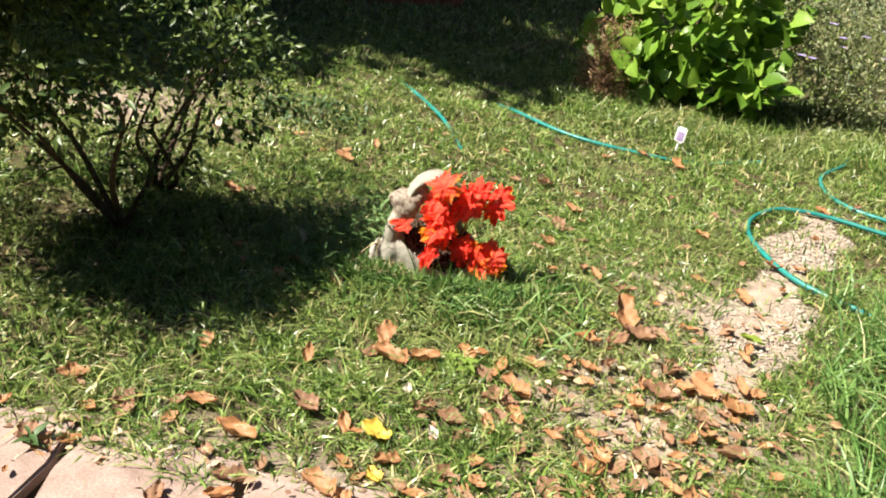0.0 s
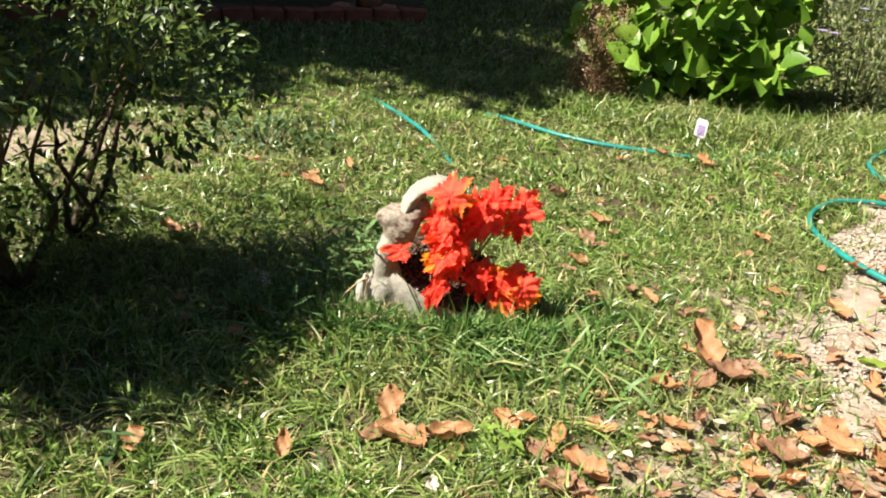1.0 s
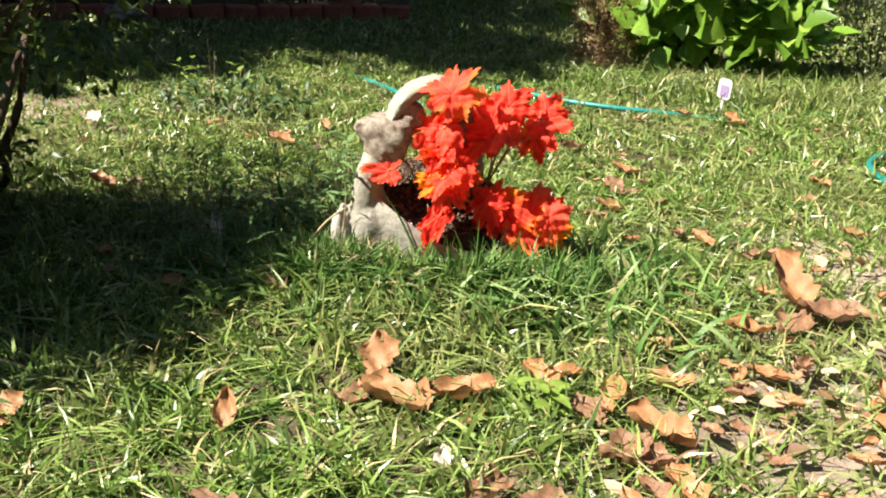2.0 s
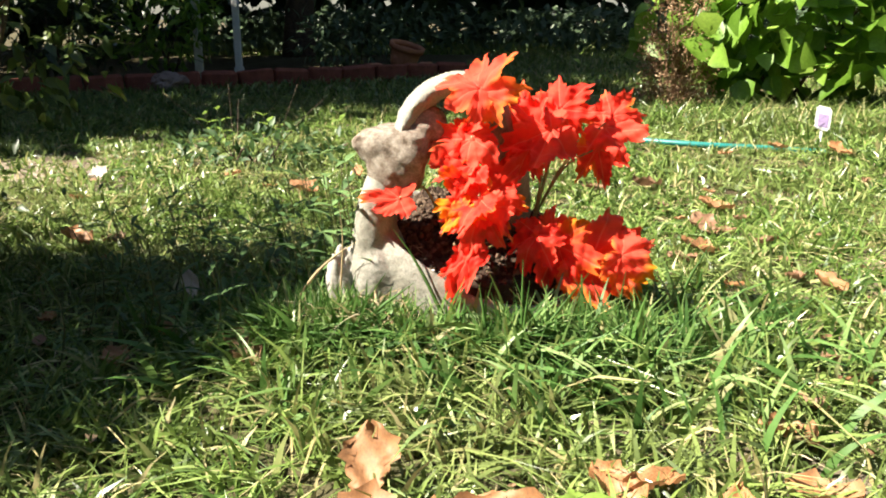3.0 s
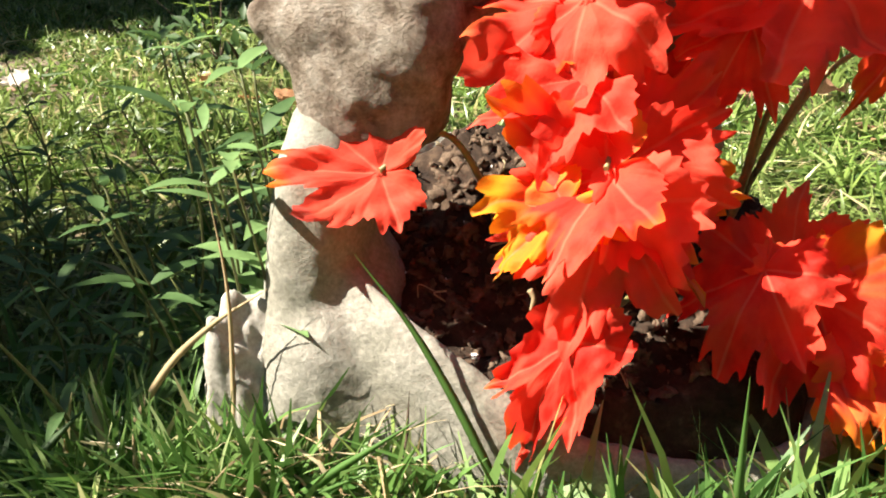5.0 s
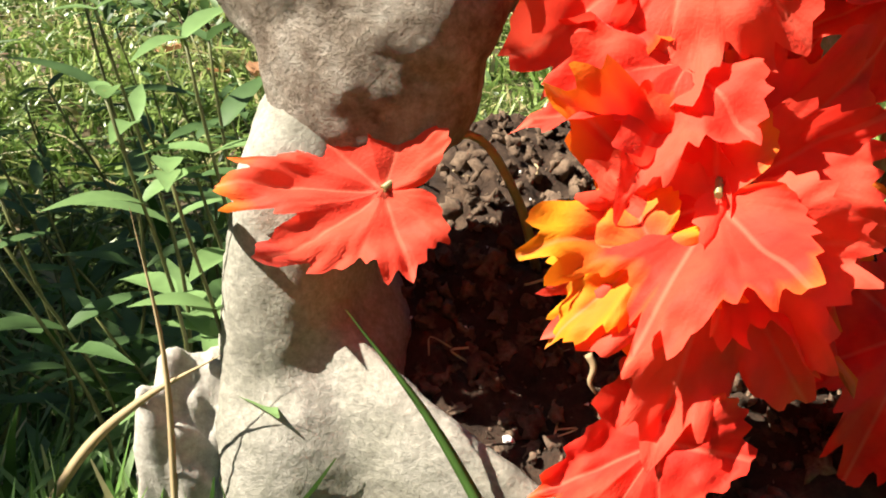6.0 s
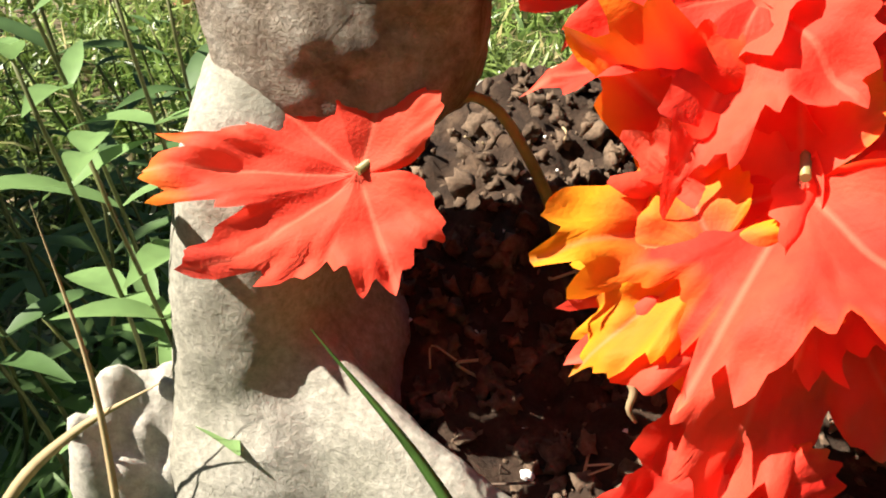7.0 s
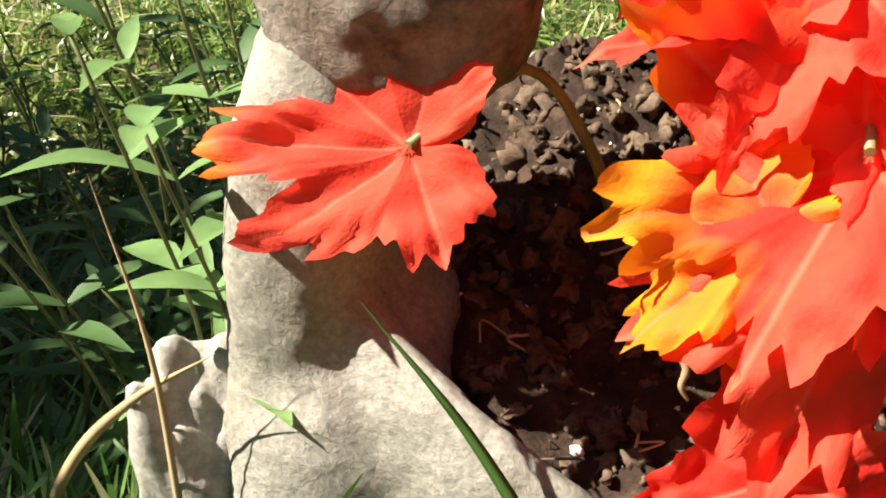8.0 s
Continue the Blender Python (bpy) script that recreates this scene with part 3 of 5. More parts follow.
def build_maple():
    spray = new("artificial_maple_spray")
    tagged(spray, "artificial spray of red and orange silk maple leaves in soil", "artificial plant")
    spray.location = (0.11, 0.085, 0.09)
    slim = {2: 0.8, 7: 0.8, 8: 0.85, 9: 0.85, 11: 0.72, 15: 1.25, 12: 0.85, 13: 0.8, 16: 0.8, 17: 0.50, 18: 0.8, 19: 0.72, 25: 0.85}
    tips = {11: 1.5, 19: 0.8, 20: 0.8, 12: 1.2, 15: 1.1, 22: 1.0}
    back = Matrix.Translation(spray.location).inverted()
    crowns = [((0.10, 0.085, 0.085), (0.105, 0.085, 0.22)), ((0.13, 0.09, 0.085), (0.17, 0.09, 0.20)), ((0.12, 0.075, 0.085), (0.13, 0.06, 0.13))]
    for i, (at, tip, normal, size, gold, droop, wave, side) in enumerate(MAPLE_LEAVES):
        leaf = part("leaf", maple_mesh(size * 1.05, i * 7 + 3, gold, droop, wave, side, tips.get(i, 0.0)), MAPLE, spray, "orange-edged red leaf" if gold > 0.15 else "")
        leaf.matrix_local = back @ facing(at, tip, normal) @ Matrix.Diagonal((slim.get(i, 1.0), 1, 1, 1))
        end = Vector(at)
        root, fork = (Vector(v) for v in min(crowns, key=lambda c: (Vector(c[1]) - end).length))
        if i == 22:
            root, fork = Vector((0.150, 0.075, 0.085)), Vector((0.215, 0.050, 0.105))
        if i == 11:
            root, fork = Vector((0.040, 0.080, 0.140)), Vector((0.030, 0.040, 0.205))
        line = smooth_line([root, root.lerp(fork, 0.6), fork.lerp(end, 0.35) + Vector((0, 0.012, 0.004)), end], 6)
        stem = part("stem", tube(line, [0.0021 - 0.0010 * k / len(line) for k in range(len(line))], 7), STALK, spray)
        stem.matrix_local = back


build_maple()


# ---- lawn ----
def no_grass(x, y):
    return in_pot(x, y) | in_path(x, y) | in_bed(x, y)


def build_lawn():
    def thick(x, y, gravel=0.10):
        clump = np.clip(0.50 + 0.75 * wobble(x, y, 31, 0.3) + 0.45 * wobble(x, y, 67, 1.1), 0.06, 1)
        chance = clump * (1 - 0.88 * worn(x, y)) * np.where(in_gravel(x, y), gravel, 1.0)
        return ~no_grass(x, y) & (rng.random(len(x)) < chance)

    near = scatter(112000, -0.95, 1.15, -0.98, 0.85, thick)
    n = len(near)
    tuft = np.clip(0.5 + 0.5 * wobble(near[:, 0], near[:, 1], 11, 0.5), 0, 1)
    close = np.exp(-(((near[:, 0] - 0.12) / 0.34) ** 2 + ((near[:, 1] + 0.0) / 0.22) ** 2))
    h = (0.016 + 0.032 * rng.random(n) + 0.042 * tuft * rng.random(n)) * (1 + 0.9 * close)
    lawn = part("lawn_grass", blades("lawn_grass", on_ground(near, -0.004), h, 0.0030 + 0.0048 * rng.random(n) + 0.0028 * close, rng.uniform(0.2, 2.0, n)), GRASS)
    tagged(lawn, "short patchy green lawn grass with dry yellow blades", "grass", kind="stuff")

    mid = scatter(290000, -2.4, 2.6, -1.05, 3.3, lambda x, y: thick(x, y) & ~((x > -0.95) & (x < 1.15) & (y < 0.85)))
    n = len(mid)
    tuft = np.clip(0.5 + 0.5 * wobble(mid[:, 0], mid[:, 1], 8, 0.5), 0, 1)
    ob = part("lawn_grass", blades("lawn_grass", on_ground(mid, -0.004), (0.018 + 0.034 * rng.random(n)) * (0.65 + 0.95 * tuft), 0.0042 + 0.0058 * rng.random(n), rng.uniform(0.2, 1.8, n), 2), GRASS)
    tagged(ob, "short patchy lawn grass, sunlit and shaded", "grass", kind="stuff")

    far = scatter(120000, -5.5, 7, 3.0, 11, lambda x, y: ~no_grass(x, y))
    n = len(far)
    ob = part("lawn_grass", blades("lawn_grass", on_ground(far, -0.004), 0.03 + 0.05 * rng.random(n), 0.006 + 0.008 * rng.random(n), rng.uniform(0.2, 1.4, n), 2), GRASS)
    tagged(ob, "lawn running back into tree shade", "grass", kind="stuff")

    rim = scatter(150000, -6.5, 8.0, -6.0, 3.6, lambda x, y: ~in_path(x, y) & (rng.random(len(x)) < np.clip(np.maximum(np.maximum(-2.0 - x, x - 2.2) * 1.6, (-1.9 - y) * 2), 0, 1)) & ~((x > -2.4) & (x < 2.6) & (y > -1.9)))
    n = len(rim)
    ob = part("lawn_grass", blades("lawn_grass", on_ground(rim, -0.004), 0.025 + 0.045 * rng.random(n), 0.006 + 0.008 * rng.random(n), rng.uniform(0.2, 1.6, n), 2), GRASS)
    tagged(ob, "outer lawn grass round the garden path", "grass", kind="stuff")

    # longer blades round the planter
    ring = scatter(4600, -0.35, 0.55, -0.24, 0.34, lambda x, y: ~in_pot(x, y) & (rng.random(len(x)) < np.exp(-(((x - 0.12) / 0.30) ** 2 + ((y - 0.02) / 0.17) ** 2))))
    n = len(ring)
    low = np.where((ring[:, 1] < 0.02) & (np.abs(ring[:, 0] - 0.02) < 0.10), 0.88, 1.0)
    ob = part("long_grass", blades("long_grass", on_ground(ring, -0.003), (0.05 + 0.07 * rng.random(n)) * low, 0.0064 + 0.0066 * rng.random(n), rng.uniform(0.15, 1.4, n), 5), TALL)
    tagged(ob, "longer fresh green grass left standing round the planter", "grass", kind="stuff")

    # thick grass against the front of the planter
    front = scatter(2000, -0.18, 0.34, -0.085, -0.012, lambda x, y: ~in_pot(x, y) & (rng.random(len(x)) < 0.30 + 0.70 * (wobble(x, y, 60, 0.2) > -0.2)))
    n = len(front)
    tall = (0.046 + 0.052 * rng.random(n)) * np.where(front[:, 0] < -0.03, 1.15, 1.0) * np.where((front[:, 0] > 0.06) & (front[:, 1] > -0.06), 1.12, 1.0)
    ob = part("long_grass", blades("long_grass", on_ground(front, -0.003), tall, 0.0060 + 0.0060 * rng.random(n), rng.uniform(0.1, 1.1, n), 5), TALL)
    tagged(ob, "thick green grass standing against the planter's front", "grass", kind="stuff")
    side = scatter(750, -0.17, -0.03, -0.065, -0.018, lambda x, y: ~in_pot(x, y))
    n = len(side)
    ob = part("long_grass", blades("long_grass", on_ground(side, -0.003), 0.060 + 0.048 * rng.random(n), 0.004 + 0.005 * rng.random(n), rng.uniform(0.1, 1.0, n), 5), TALL)
    tagged(ob, "long green grass in shade at the planter's end", "grass", kind="stuff")
    dry = scatter(150, -0.10, 0.03, -0.07, -0.015, lambda x, y: ~in_pot(x, y))
    n = len(dry)
    ob = part("dry_straw", blades("dry_straw", on_ground(dry, 0.02) + np.array([0, 0, 1]) * rng.uniform(0, 0.045, (n, 1)), 0.012 + 0.022 * rng.random(n), 0.0008 + 0.0014 * rng.random(n), rng.uniform(0.8, 3.0, n), 4), STRAW)
    tagged(ob, "tangled dry yellow straw at the planter's foot", "straw", kind="stuff")

    # an uncut tussock by the gravel
    tus = scatter(5200, 1.02, 2.0, -0.95, 0.45, lambda x, y: (x > 1.20 + 0.28 * (y + 0.2) + 0.06 * np.sin(y * 11)) & (rng.random(len(x)) < 0.35 + 0.65 * (wobble(x, y, 17, 0.4) > -0.1)))
    n = len(tus)
    ob = part("grass_tussock", blades("grass_tussock", on_ground(tus, -0.003), 0.08 + 0.15 * rng.random(n), 0.004 + 0.0055 * rng.random(n), rng.uniform(0.3, 1.5, n), 5), TUSSOCK)
    tagged(ob, "tall uncut tussock of bright green grass beside the gravel", "grass", kind="stuff")

    # rough growth along the back and at the foot of the bushes
    rough = scatter(15000, 0.2, 2.6, 1.75, 2.7, lambda x, y: (rng.random(len(x)) < np.exp(-((y - 2.25) / 0.26) ** 2)) & (x > 0.45 - 0.6 * (y - 2.2)))
    n = len(rough)
    ob = part("rough_grass", blades("rough_grass", on_ground(rough, -0.003), 0.05 + 0.10 * rng.random(n), 0.004 + 0.004 * rng.random(n), rng.uniform(0.3, 1.4, n), 3), GRASS)
    tagged(ob, "rough taller grass along the foot of the bushes", "grass", kind="stuff")

    # cut straw lying about
    lying = scatter(12000, -1.3, 1.8, -1.1, 2.0, lambda x, y: ~in_pot(x, y) & ~in_gravel(x, y) & (rng.random(len(x)) < 0.30 + 0.25 * wobble(x, y, 4.0, 2.0) + 0.6 * worn(x, y)))
    n = len(lying)
    ob = part("dry_straw", blades("dry_straw", on_ground(lying, 0.004) + np.array([0, 0, 1]) * rng.uniform(0, 0.014, (n, 1)), 0.004 + 0.010 * rng.random(n), 0.0012 + 0.0015 * rng.random(n), rng.uniform(2, 6, n), 2), STRAW)
    tagged(ob, "bits of dry yellow straw lying in the lawn", "straw", kind="stuff")


build_lawn()


def build_gravel():
    p = scatter(36000, 0.55, 2.0, -0.35, 1.35, lambda x, y: in_gravel(x, y) | (rng.random(len(x)) < 0.10 * (worn(x, y) > 0.45)))
    n = len(p)
    base = np.array([(1, 0, 0), (0, 1, 0), (-1, 0, 0), (0, -1, 0), (0.5, 0.5, 0.7), (-0.5, 0.45, 0.75), (0, -0.6, 0.65)])
    tri = np.array([(0, 1, 4), (1, 5, 4), (1, 2, 5), (2, 6, 5), (2, 3, 6), (3, 0, 6), (0, 4, 6), (4, 5, 6)])
    s = 0.0014 + 0.0058 * rng.random(n) ** 2.8
    a = rng.uniform(0, 6.28, n)
    shape = base[None] * rng.uniform(0.7, 1.3, (n, 7, 3)) * s[:, None, None]
    x = shape[..., 0] * np.cos(a)[:, None] - shape[..., 1] * np.sin(a)[:, None]
    y = shape[..., 0] * np.sin(a)[:, None] + shape[..., 1] * np.cos(a)[:, None]
    verts = np.stack([x + p[:, :1], y + p[:, 1:], shape[..., 2] * 0.8 - 0.001], -1).reshape(-1, 3)
    tris = (tri[None] + (np.arange(n) * 7)[:, None, None]).reshape(-1, 3)
    ob = part("gravel", arrays("gravel", verts, tris, False), PEBBLE)
    tagged(ob, "pale worn gravel strip with dry leaves on it", "gravel", kind="stuff")


build_gravel()


# ---- garden hose ----
def build_hose(points, label):
    z = 0.007
    line = smooth_line([(x, y, z + h) for x, y, h in points], 14)
    hose = new("garden_hose")
    tagged(hose, label, "hose")
    part("tube", tube(line, 0.0090, 12), HOSE, hose)
    return hose


build_hose([(-0.50, 2.32, -0.022), (-0.345, 2.05, 0.0), (-0.16, 1.72, 0.006), (-0.06, 1.50, 0.0), (0.02, 1.30, -0.014)], "teal green garden hose lying half hidden in the lawn")
build_hose([(0.05, 2.14, -0.022), (0.167, 2.005, 0.004), (0.444, 1.738, 0.012), (0.73, 1.660, 0.006), (1.05, 1.70, -0.010), (1.45, 1.95, -0.010), (1.72, 2.20, 0.0), (1.846, 2.20, 0.008), (1.80, 2.02, 0.01),
            (1.640, 1.78, 0.01), (1.60, 1.56, 0.01), (1.657, 1.403, 0.01), (1.788, 1.31, 0.012), (2.05, 1.22, 0.01), (2.22, 1.08, 0.01), (2.05, 1.02, 0.012), (1.737, 1.14, 0.012), (1.542, 1.222, 0.012), (1.40, 1.235, 0.012), (1.290, 1.18, 0.012),
            (1.185, 1.02, 0.012), (1.163, 0.82, 0.012), (1.247, 0.552, 0.012), (1.412, 0.397, 0.012), (1.62, 0.26, 0.0), (1.95, 0.10, 0.0)], "teal green garden hose lying in a loop over grass and gravel")


# ---- things lying on the lawn ----
def dead_leaf_mesh(kind, seed):
    """A dry leaf, curled lengthwise: kind 0 narrow oval, 1 broad lobed."""
    r0 = random.Random(seed)
    curl, twist, arc = r0.uniform(0.3, 1.5), r0.uniform(-0.6, 0.6), r0.uniform(0.1, 0.6)
    rows, cols, verts = 14, 8, []
    for i in range(rows + 1):
        s = i / rows
        half = 0.30 * math.sin(math.pi * min(0.985, s * 0.97 + 0.015)) ** 0.8
        if kind:
            half = (0.36 + 0.07 * math.sin(s * 9 + seed) + 0.05 * math.sin(s * 31 + 2 * seed)) * math.sin(math.pi * min(0.98, s * 0.95 + 0.03)) ** 0.6
        for j in range(cols + 1):
            u = 2 * j / cols - 1
            a = u * curl + twist * (s - 0.5)
            rad = half / max(curl, 0.2)
            x, z = rad * math.sin(a), rad * (1 - math.cos(a))
            z += arc * (s - 0.5) ** 2 + 0.05 * math.sin(9 * s + 5 * u + seed) + 0.03 * math.sin(21 * s - 9 * u + seed) * abs(u)
            verts.append((x, s - 0.5, z))
    w = cols + 1
    faces = [(i * w + j, i * w + j + 1, (i + 1) * w + j + 1, (i + 1) * w + j) for i in range(rows) for j in range(cols)]
    me = bpy.data.meshes.new("fallen_leaf")
    me.from_pydata(verts, [], faces)
    me.polygons.foreach_set("use_smooth", [True] * len(faces))
    return me


LEAF_SHAPES = [[dead_leaf_mesh(k, s * 5 + k) for s in range(6)] for k in range(2)]
leaf_meshes = {}


def fallen_leaf(x, y, z, size, turn, tilt, kind, which, material, label, roll=0):
    key = (kind, which, material.name)
    if key not in leaf_meshes:
        me = LEAF_SHAPES[kind][which].copy()
        me.materials.append(material)
        leaf_meshes[key] = me
    ob = new("fallen_leaf", leaf_meshes[key])
    ob.matrix_basis = pose(x, y, z, tilt, roll, turn) @ Matrix.Scale(size * 0.84, 4)
    return tagged(ob, label, "leaf", "fallen leaves on the lawn")


BROWN = "curled brown dead leaf lying on the lawn"
TAN = "curled tan dead leaf lying on the lawn"
RUST = "rusty orange dead leaf lying on the lawn"
for row in (
    (0.655, 0.00, 0.052, 0.135, 20, 38, 1, 1, DEAD[1], "large curled tan dead leaf standing up in the grass"),
    (0.700, -0.06, 0.024, 0.110, 80, 6, 1, 2, DEAD[0], BROWN), (0.640, -0.10, 0.020, 0.090, 130, -8, 1, 3, DEAD[0], BROWN),
    (0.555, -0.14, 0.026, 0.092, 95, 8, 0, 1, DEAD[2], RUST), (0.760, -0.02, 0.014, 0.090, 40, 4, 0, 2, DEAD[0], BROWN),
    (0.030, -0.325, 0.036, 0.080, 10, 42, 1, 4, DEAD[1], TAN), (0.060, -0.405, 0.022, 0.115, 70, 6, 1, 5, DEAD[1], TAN), (0.140, -0.390, 0.024, 0.110, 100, -6, 0, 3, DEAD[1], TAN), (0.010, -0.40, 0.016, 0.075, 160, 5, 1, 0, DEAD[0], BROWN),
    (0.380, -0.44, 0.022, 0.105, 60, 10, 1, 1, DEAD[1], TAN), (0.335, -0.48, 0.016, 0.085, 120, -5, 1, 2, DEAD[0], BROWN), (0.300, -0.40, 0.018, 0.070, 30, 12, 1, 3, DEAD[0], BROWN),
    (0.245, -0.60, 0.016, 0.085, 80, 5, 1, 3, DEAD[0], BROWN), (0.330, -0.60, 0.016, 0.080, 20, 8, 0, 4, DEAD[1], TAN), (0.180, -0.58, 0.018, 0.080, 140, 6, 1, 5, DEAD[0], BROWN),
    (0.095, -0.715, 0.026, 0.085, 75, 6, 1, 4, YELLOW, "yellow fallen leaf lying on the lawn"), (0.120, -0.84, 0.012, 0.060, 30, 0, 1, 2, YELLOW, "yellow fallen leaf lying on the lawn"),
    (1.030, 0.040, 0.022, 0.085, 78, 8, 0, 0, GREENLEAF, "olive green fallen leaf lying on pale gravel"),
    (-0.170, -0.105, 0.040, 0.075, 50, 20, 1, 1, DEAD[0], "brown dead leaf caught in shaded grass"), (-0.660, 0.390, 0.034, 0.080, 70, 14, 1, 5, DEAD[2], RUST),
    (-0.130, -0.47, 0.026, 0.065, 5, 48, 0, 2, DEAD[1], TAN), (-0.380, -0.50, 0.022, 0.060, 30, 20, 1, 0, DEAD[1], TAN), (-0.30, -0.72, 0.018, 0.085, 100, 5, 0, 5, DEAD[1], TAN), (-0.19, -0.80, 0.018, 0.115, 80, 6, 0, 3, DEAD[2], RUST),
    (-0.08, -0.66, 0.020, 0.090, 60, 10, 1, 2, DEAD[0], BROWN), (0.02, -0.70, 0.018, 0.070, 15, 25, 0, 1, DEAD[2], RUST), (-0.45, -0.78, 0.016, 0.090, 50, 5, 1, 4, DEAD[0], BROWN), (-0.60, -0.72, 0.018, 0.085, 120, 8, 1, 3, DEAD[1], TAN),
    (0.860, -0.26, 0.016, 0.120, 30, 4, 1, 0, DEAD[1], TAN), (0.930, -0.33, 0.022, 0.110, 100, 14, 1, 4, DEAD[2], RUST), (0.840, -0.40, 0.014, 0.100, 60, 5, 0, 2, DEAD[0], BROWN), (0.780, -0.20, 0.014, 0.100, 140, 6, 1, 5, DEAD[0], BROWN),
    (0.960, -0.22, 0.016, 0.090, 10, 6, 0, 4, DEAD[1], TAN), (0.740, -0.32, 0.014, 0.110, 80, 6, 1, 2, DEAD[0], BROWN), (0.900, -0.52, 0.014, 0.110, 95, 4, 0, 0, DEAD[0], BROWN), (0.690, -0.62, 0.014, 0.100, 50, 6, 1, 1, DEAD[0], BROWN),
    (0.560, -0.68, 0.016, 0.100, 120, 10, 1, 3, DEAD[2], RUST), (0.610, -0.74, 0.014, 0.090, 20, 5, 1, 5, DEAD[0], BROWN), (0.800, -0.72, 0.014, 0.100, 80, 5, 1, 0, DEAD[1], TAN), (0.480, -0.78, 0.014, 0.090, 40, 6, 1, 4, DEAD[0], BROWN),
    (0.580, 0.28, 0.022, 0.075, 30, 10, 0, 3, DEAD[1], TAN), (0.420, 0.46, 0.024, 0.080, 80, 15, 1, 2, DEAD[1], TAN), (0.500, 0.80, 0.022, 0.090, 60, 8, 0, 5, DEAD[1], TAN), (0.380, 1.02, 0.022, 0.090, 120, 10, 1, 1, DEAD[0], BROWN),
    (0.450, 0.62, 0.024, 0.085, 30, 18, 1, 4, DEAD[0], BROWN), (-0.40, 0.90, 0.026, 0.090, 70, 12, 1, 3, DEAD[1], TAN), (-0.32, 1.10, 0.024, 0.080, 20, 10, 0, 4, DEAD[1], TAN), (0.95, 1.55, 0.024, 0.090, 40, 15, 1, 0, DEAD[2], RUST),
    (0.80, 1.62, 0.022, 0.070, 80, 10, 0, 1, DEAD[1], TAN), (1.20, 0.62, 0.020, 0.080, 100, 8, 1, 2, DEAD[2], RUST), (1.05, 0.33, 0.016, 0.090, 20, 8, 1, 5, DEAD[1], TAN), (0.92, 0.40, 0.014, 0.070, 70, 6, 0, 2, DEAD[1], TAN),
    (1.52, 1.28, 0.020, 0.080, 50, 10, 1, 3, DEAD[2], RUST), (1.42, 0.95, 0.018, 0.070, 130, 6, 0, 0, DEAD[2], RUST), (0.13, -0.52, 0.014, 0.050, 10, 0, 0, 5, FLAKE, "pale dry petal lying in the grass"), (0.215, -0.67, 0.016, 0.055, 30, 5, 0, 1, FLAKE, "pale dry petal lying in the grass"),
    (-0.960, 1.00, 0.030, 0.080, 40, 10, 1, 0, FLAKE, "pale dry leaf lying in the lawn"), (0.02, -0.90, 0.014, 0.100, 60, 4, 1, 5, DEAD[1], TAN), (-0.15, -0.93, 0.012, 0.090, 100, 5, 1, 1, DEAD[0], BROWN), (0.30, -0.86, 0.012, 0.090, 30, 5, 1, 3, DEAD[0], BROWN),
):
    fallen_leaf(*row)
fallen_leaf(-0.33, 0.12, 0.045, 0.055, 40, 55, 0, 2, FLAKE, "pale dry petal caught upright in shaded weeds")
acorn = new("acorn")
acorn.location = (-0.044, -0.084, 0.022)
tagged(acorn, "small brown acorn lying in the grass before the planter", "acorn")
part("nut", ball(bmesh.new(), (0, 0, 0), (0.0085, 0.0068, 0.0066), (0, 0, 20), 0.06, 1, 3), DEAD[0], acorn)
part("cap", ball(bmesh.new(), (-0.0055, -0.002, 0.0), (0.0048, 0.0074, 0.0072), (0, 0, 20), 0.12, 2, 3), BARK, acorn, "rough dark cap")

strewn = random.Random(11)
for i in range(215):
    x, y = strewn.gauss(0.78, 0.30), strewn.gauss(-0.30, 0.28)
    if i > 150:
        x, y = strewn.gauss(0.62, 0.26), strewn.gauss(-0.58, 0.24)
    elif i > 110:
        x, y = strewn.uniform(-0.9, 0.6), strewn.uniform(-1.05, -0.72)
    elif i > 55:
        x, y = strewn.uniform(-0.9, 1.9), strewn.uniform(-0.95, 1.6)
    if not (in_pot(x, y) or (x - 0.1) ** 2 + y ** 2 < 0.09):
        which = strewn.randrange(3)
        fallen_leaf(x, y, strewn.uniform(0.010, 0.024), strewn.uniform(0.03, 0.075), strewn.uniform(0, 360), strewn.uniform(-12, 15), strewn.randrange(2), strewn.randrange(6), DEAD[which], (BROWN, TAN, RUST)[which])


